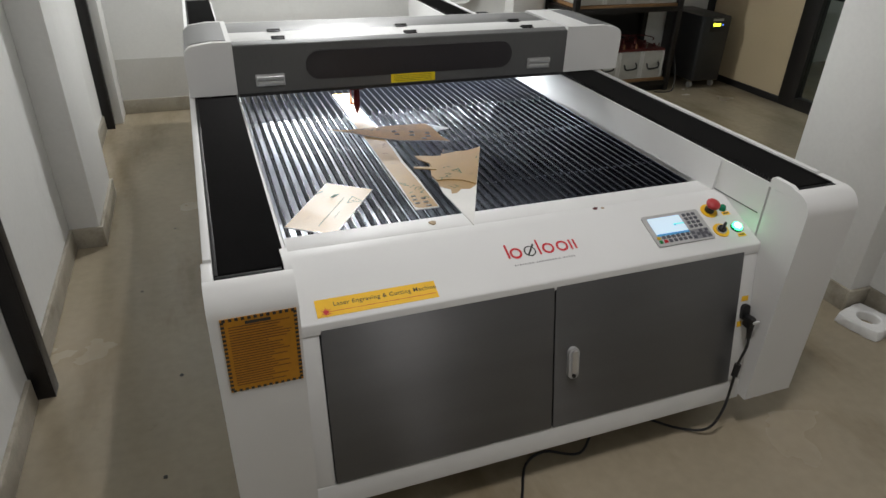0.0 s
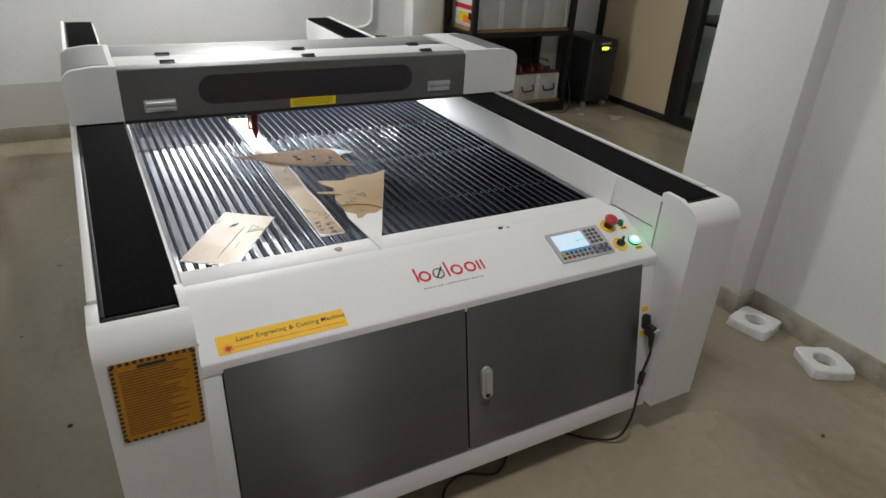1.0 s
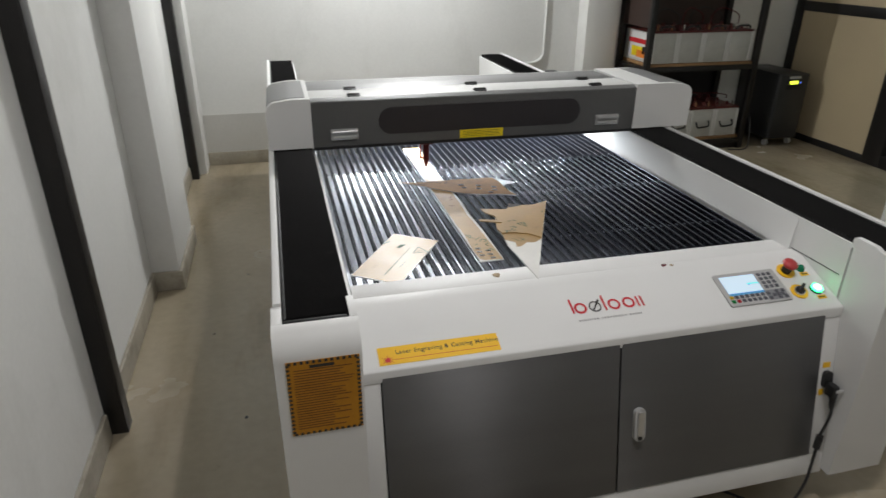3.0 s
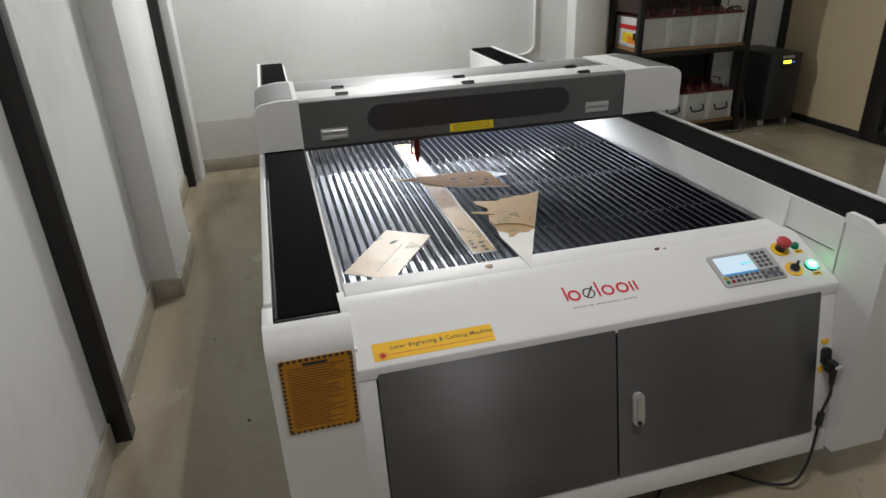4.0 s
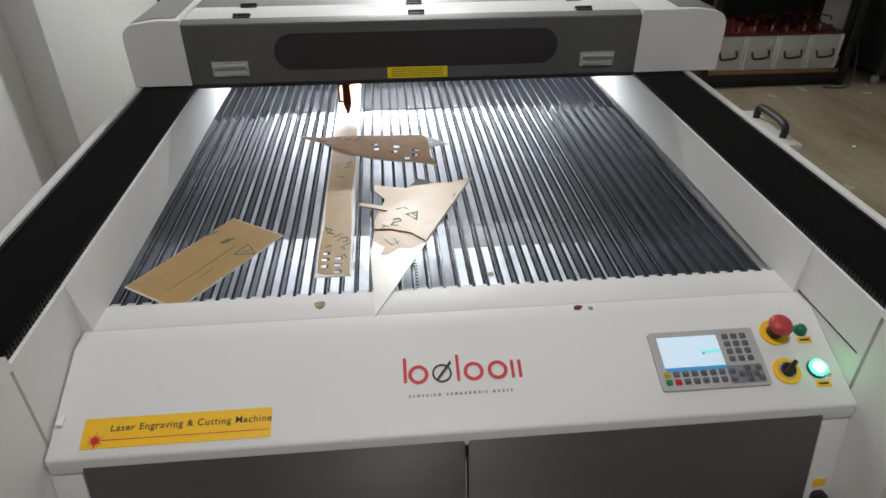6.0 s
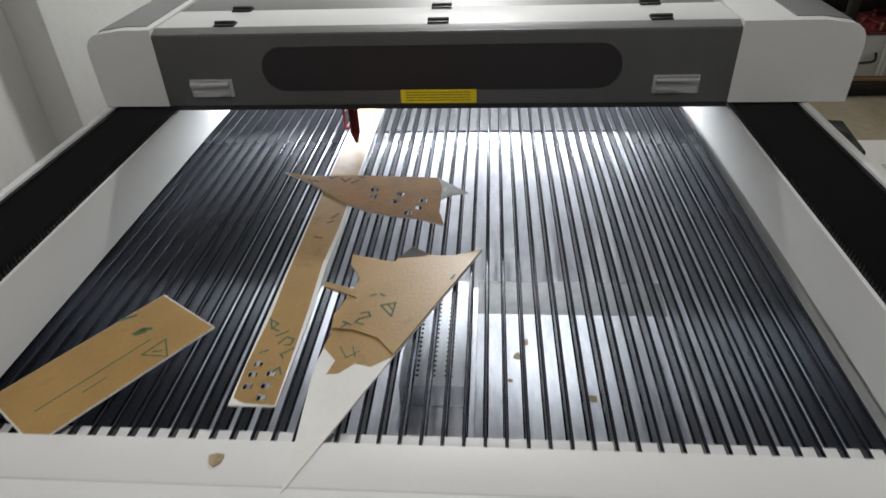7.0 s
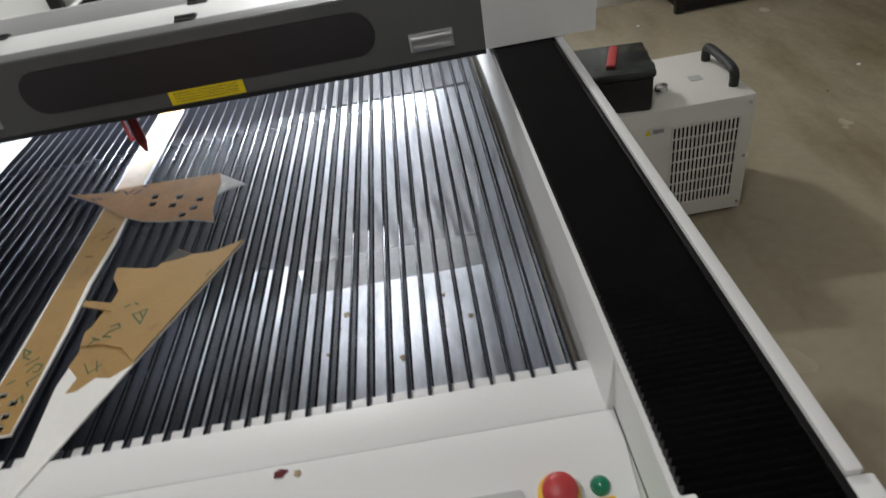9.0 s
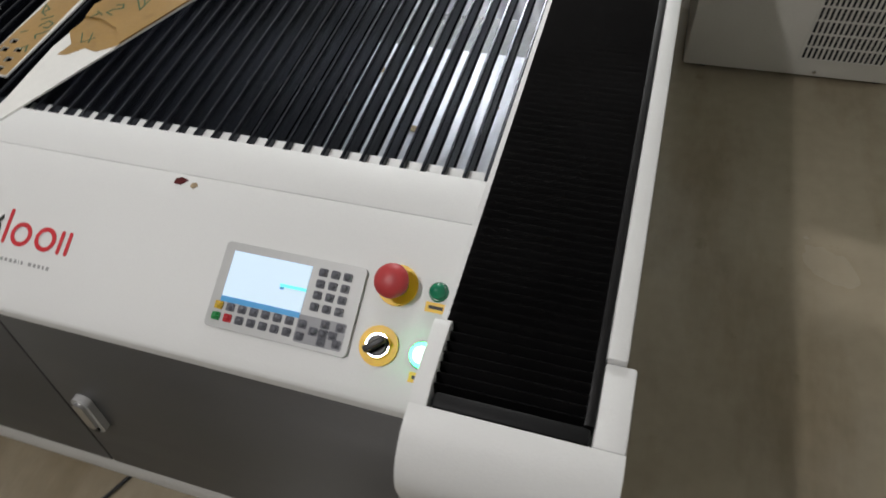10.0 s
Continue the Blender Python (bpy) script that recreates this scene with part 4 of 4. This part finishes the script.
part("lid", box(B(), -0.112, 0.112, -0.117, 0.112, 0.1155, 0.140, 0.008), CLEAR, ob, "smoky clear plastic lid", pose(0, 0, 0, 0, 0, -8))
part("handle", box(B(), -0.014, 0.014, -0.075, 0.075, 0.1402, 0.152, 0.004), RED, ob, "red plastic handle", pose(0, 0, 0, 0, 0, -20))
for y in (-0.05, 0.05):
    part("latch", box(B(), 0.1055, 0.117, y - 0.014, y + 0.014, 0.095, 0.132, 0.002), BLACKPL, ob, "", pose(0, 0, 0, 0, 0, -8))

bm = B()
for k in range(3):
    n = 24
    pts = [(0.019 * math.cos(2 * math.pi * i / n), 0.019 * math.sin(2 * math.pi * i / n), 0.003 + 0.005 * k + 0.002 * math.sin(6.28 * i / n + k)) for i in range(n)]
    tube(bm, pts, 0.0022, 6)
single("metal_ring", bm, CHROME, "small bright metal hose ring on the chiller", "ring", m=pose(1.252, 1.640, 0.4355))


# ---- foam blocks on the floor ----
def foam(x, y, turn):
    bm = B()
    n, r, a = 32, 0.042, 0.085
    rings = []
    for z, rr, aa in ((0.0, r, a), (0.004, r - 0.001, a + 0.002), (0.035, r, a), (0.040, r + 0.004, a - 0.005)):
        inner = [bm.verts.new((rr * math.cos(2 * math.pi * i / n), rr * math.sin(2 * math.pi * i / n), z)) for i in range(n)]
        outer = []
        for i in range(n):
            c, s = math.cos(2 * math.pi * i / n), math.sin(2 * math.pi * i / n)
            k = aa / max(abs(c), abs(s)) * (1.0 if max(abs(c), abs(s)) > 0.74 else 0.93) * random.uniform(0.97, 1.03)
            outer.append(bm.verts.new((k * c, k * s, z)))
        rings.append((inner, outer))
    for i in range(n):
        j = (i + 1) % n
        for (i0, o0), (i1, o1) in zip(rings, rings[1:]):
            bm.faces.new((o0[i], o0[j], o1[j], o1[i])), bm.faces.new((i0[j], i0[i], i1[i], i1[j]))
        bm.faces.new((rings[-1][0][i], rings[-1][1][i], rings[-1][1][j], rings[-1][0][j]))
        bm.faces.new((rings[0][0][j], rings[0][1][j], rings[0][1][i], rings[0][0][i]))
    bmesh.ops.recalc_face_normals(bm, faces=bm.faces[:])
    single("foam_block", bm, FOAM, "square white foam packing block with round hole", "foam block", "foam packing blocks", m=pose(x, y, 0, 0, 0, turn))


foam(1.605, 0.215, 12)
foam(1.62, -0.10, -28)

# ---- battery rack ----
ob = thing("battery_rack", "black steel rack with plywood shelves holding batteries", "rack")
for x in (1.985, 2.955):
    for y in (3.365, 3.80):
        part("post", box(B(), x, x + 0.045, y, y + 0.045, 0, 1.75, 0.003), BLACKST, ob)
for z in (0.085, 0.690):
    part("shelf", box(B(), 2.03, 2.955, 3.385, 3.835, z, z + 0.026, 0.002), WOOD, ob, "plywood shelf board")
    part("front_bar", box(B(), 2.03, 2.955, 3.367, 3.383, z - 0.035, z + 0.004, 0.002), BLACKST, ob)
    part("side_bar", box(B(), 1.988, 2.028, 3.41, 3.80, z - 0.035, z - 0.002, 0.002), BLACKST, ob)
part("kick_plate", box(B(), 2.03, 2.955, 3.395, 3.41, 0.0, 0.049), BLACKST, ob)
# black sheet stands in for the shaded wall behind the lower shelf
part("back_shade", box(B(), 1.992, 2.997, 3.8462, 3.8562, 0.0, 0.66), BLACKST, ob, "dark sheet for the shade behind the lower shelf")
part("back_board", box(B(), 1.992, 2.997, 3.8462, 3.8562, 0.722, 1.75), DKBROWN, ob, "dark brown back board")
part("side_panel", box(B(), 1.993, 2.003, 3.411, 3.799, 0.985, 1.75), DKBROWN, ob, "dark brown side panel")


def battery(place, labelled, handled, i):
    b = thing("battery", "milky white battery with red top, " + ("printed label on its side" if labelled else "black carrying handle on its front" if handled else "standing on the plywood shelf"), "battery", place, "batteries on the rack")
    w, d, h = 0.106, 0.42, 0.228
    part("case", box(B(), -w, w, 0, d, 0, h, 0.006), BATT, b)
    for x in (-w + 0.006, w - 0.006):
        part("rib", box(B(), x - 0.010, x + 0.010, -0.006, -0.0005, 0.004, h - 0.004, 0.002), WHITE, b)
    part("lid", box(B(), -w - 0.002, w + 0.002, -0.006, d + 0.004, h + 0.0005, h + 0.016, 0.005), REDLID, b, "dark red lid")
    for k in range(6):
        part("vent_plug", cyl(B(), (-0.05 + 0.10 * (k % 2), 0.08 + 0.13 * (k // 2), h + 0.016), (-0.05 + 0.10 * (k % 2), 0.08 + 0.13 * (k // 2), h + 0.042), 0.014, 0.010, 10), REDLID, b)
    for x in (-0.06, 0.06):
        part("terminal", cyl(B(), (x, 0.03, h + 0.016), (x, 0.03, h + 0.055), 0.007, n=8), CHROME if i % 2 else WOOD, b)
    if handled:
        part("handle", tube(B(), [(-0.055, -0.007, 0.125), (-0.055, -0.022, 0.10), (-0.04, -0.028, 0.085), (0.04, -0.028, 0.092), (0.055, -0.022, 0.11), (0.055, -0.007, 0.135)], 0.007, 6), BLACKPL, b, "black rope handle")
    else:
        part("handle", tube(B(), [(-0.06, -0.004, h + 0.02), (-0.045, -0.016, h + 0.045), (0.045, -0.016, h + 0.045), (0.06, -0.004, h + 0.02)], 0.007, 6), BLACKPL, b, "black rope handle")
    if labelled:
        lab = part("side_label", box(B(), -w - 0.0015, -w - 0.0005, 0.015, 0.36, 0.02, h - 0.008), WHITE, b, "white label with yellow and red print")
        part("print_shape", box(B(), -w - 0.0025, -w - 0.0016, 0.05, 0.30, 0.035, 0.11), LEMON, lab)
        part("print_shape", box(B(), -w - 0.0034, -w - 0.0026, 0.08, 0.22, 0.03, 0.085), ORANGE, lab)
        part("print_shape", box(B(), -w - 0.0030, -w - 0.0016, 0.05, 0.36, 0.135, 0.170), LOGORED, lab)
        part("print_shape", box(B(), -w - 0.0034, -w - 0.0026, 0.04, 0.14, 0.06, 0.115), INK, lab)


for k in range(4):
    battery((2.146 + 0.2225 * k, 3.395, 0.7165), k == 0, False, k)
    battery((2.146 + 0.2225 * k, 3.395, 0.1115), k == 0, True, k)
for k, (x0, x1, col, z) in enumerate(((2.09, 2.31, BLACKPL, 0.95), (2.37, 2.55, DKRED, 0.95), (2.47, 2.75, BLACKPL, 0.95), (2.59, 2.84, DKRED, 0.95), (2.2, 2.52, DKRED, 0.345), (2.42, 2.76, DKRED, 0.345), (2.15, 2.37, DKRED, 0.345), (2.6, 2.9, DKRED, 0.345), (2.5, 2.68, REDLID, 0.345))):
    yk, hh = 3.50 + 0.05 * (k % 3), 0.11 if z > 0.5 else 0.035
    single("battery_cable", tube(B(), [(x0, yk, z + 0.045), (x0 + 0.01, yk, z + 0.05 + hh * 0.6), ((x0 + x1) / 2, yk + 0.05, z + 0.05 + hh), (x1 - 0.01, yk, z + 0.05 + hh * 0.6), (x1, yk, z + 0.045)], 0.0042, 6), col, "thick battery cable looping between the terminals", "cable", "battery cables")

# ---- power unit on castors ----
ob = thing("power_backup_unit", "charcoal tower power unit with lit display on castors", "power unit", (3.365, 3.345, 0))
part("case", box(B(), -0.140, 0.140, 0, 0.50, 0.065, 0.605, 0.008), UPSM, ob)
fr = part("front_panel", box(B(), -0.135, 0.135, -0.010, -0.0005, 0.072, 0.598, 0.004), UPSM, ob)
part("display", box(B(), -0.075, 0.075, -0.013, -0.0101, 0.480, 0.555, 0.002), BLACKPL, fr, "dark display window")
part("lit_display", box(B(), -0.045, 0.030, -0.0145, -0.0131, 0.525, 0.550), UPSLCD, fr, "lit yellow-green display")
part("blue_light", box(B(), 0.048, 0.058, -0.0145, -0.0131, 0.530, 0.543), UPSBLUE, fr)
part("badge", box(B(), -0.055, 0.055, -0.0115, -0.0101, 0.568, 0.588), PANEL, fr, "pale name badge with unreadable print")
for x in (-0.115, 0.115):
    for y in (0.05, 0.45):
        cs = part("castor", cyl(B(), (x - 0.012, y, 0.026), (x + 0.012, y, 0.026), 0.026, n=18), PANEL, ob)
        part("fork", box(B(), x - 0.018, x + 0.018, y - 0.015, y + 0.015, 0.0525, 0.0645), CHROME, cs)
single("loose_cable", tube(B(), [(3.03, 3.42, 0.32), (3.04, 3.36, 0.18), (3.02, 3.32, 0.03), (2.95, 3.30, 0.006), (2.84, 3.33, 0.006)], 0.005, 6), BLACKPL, "thin black cable hanging down beside the rack", "cable")
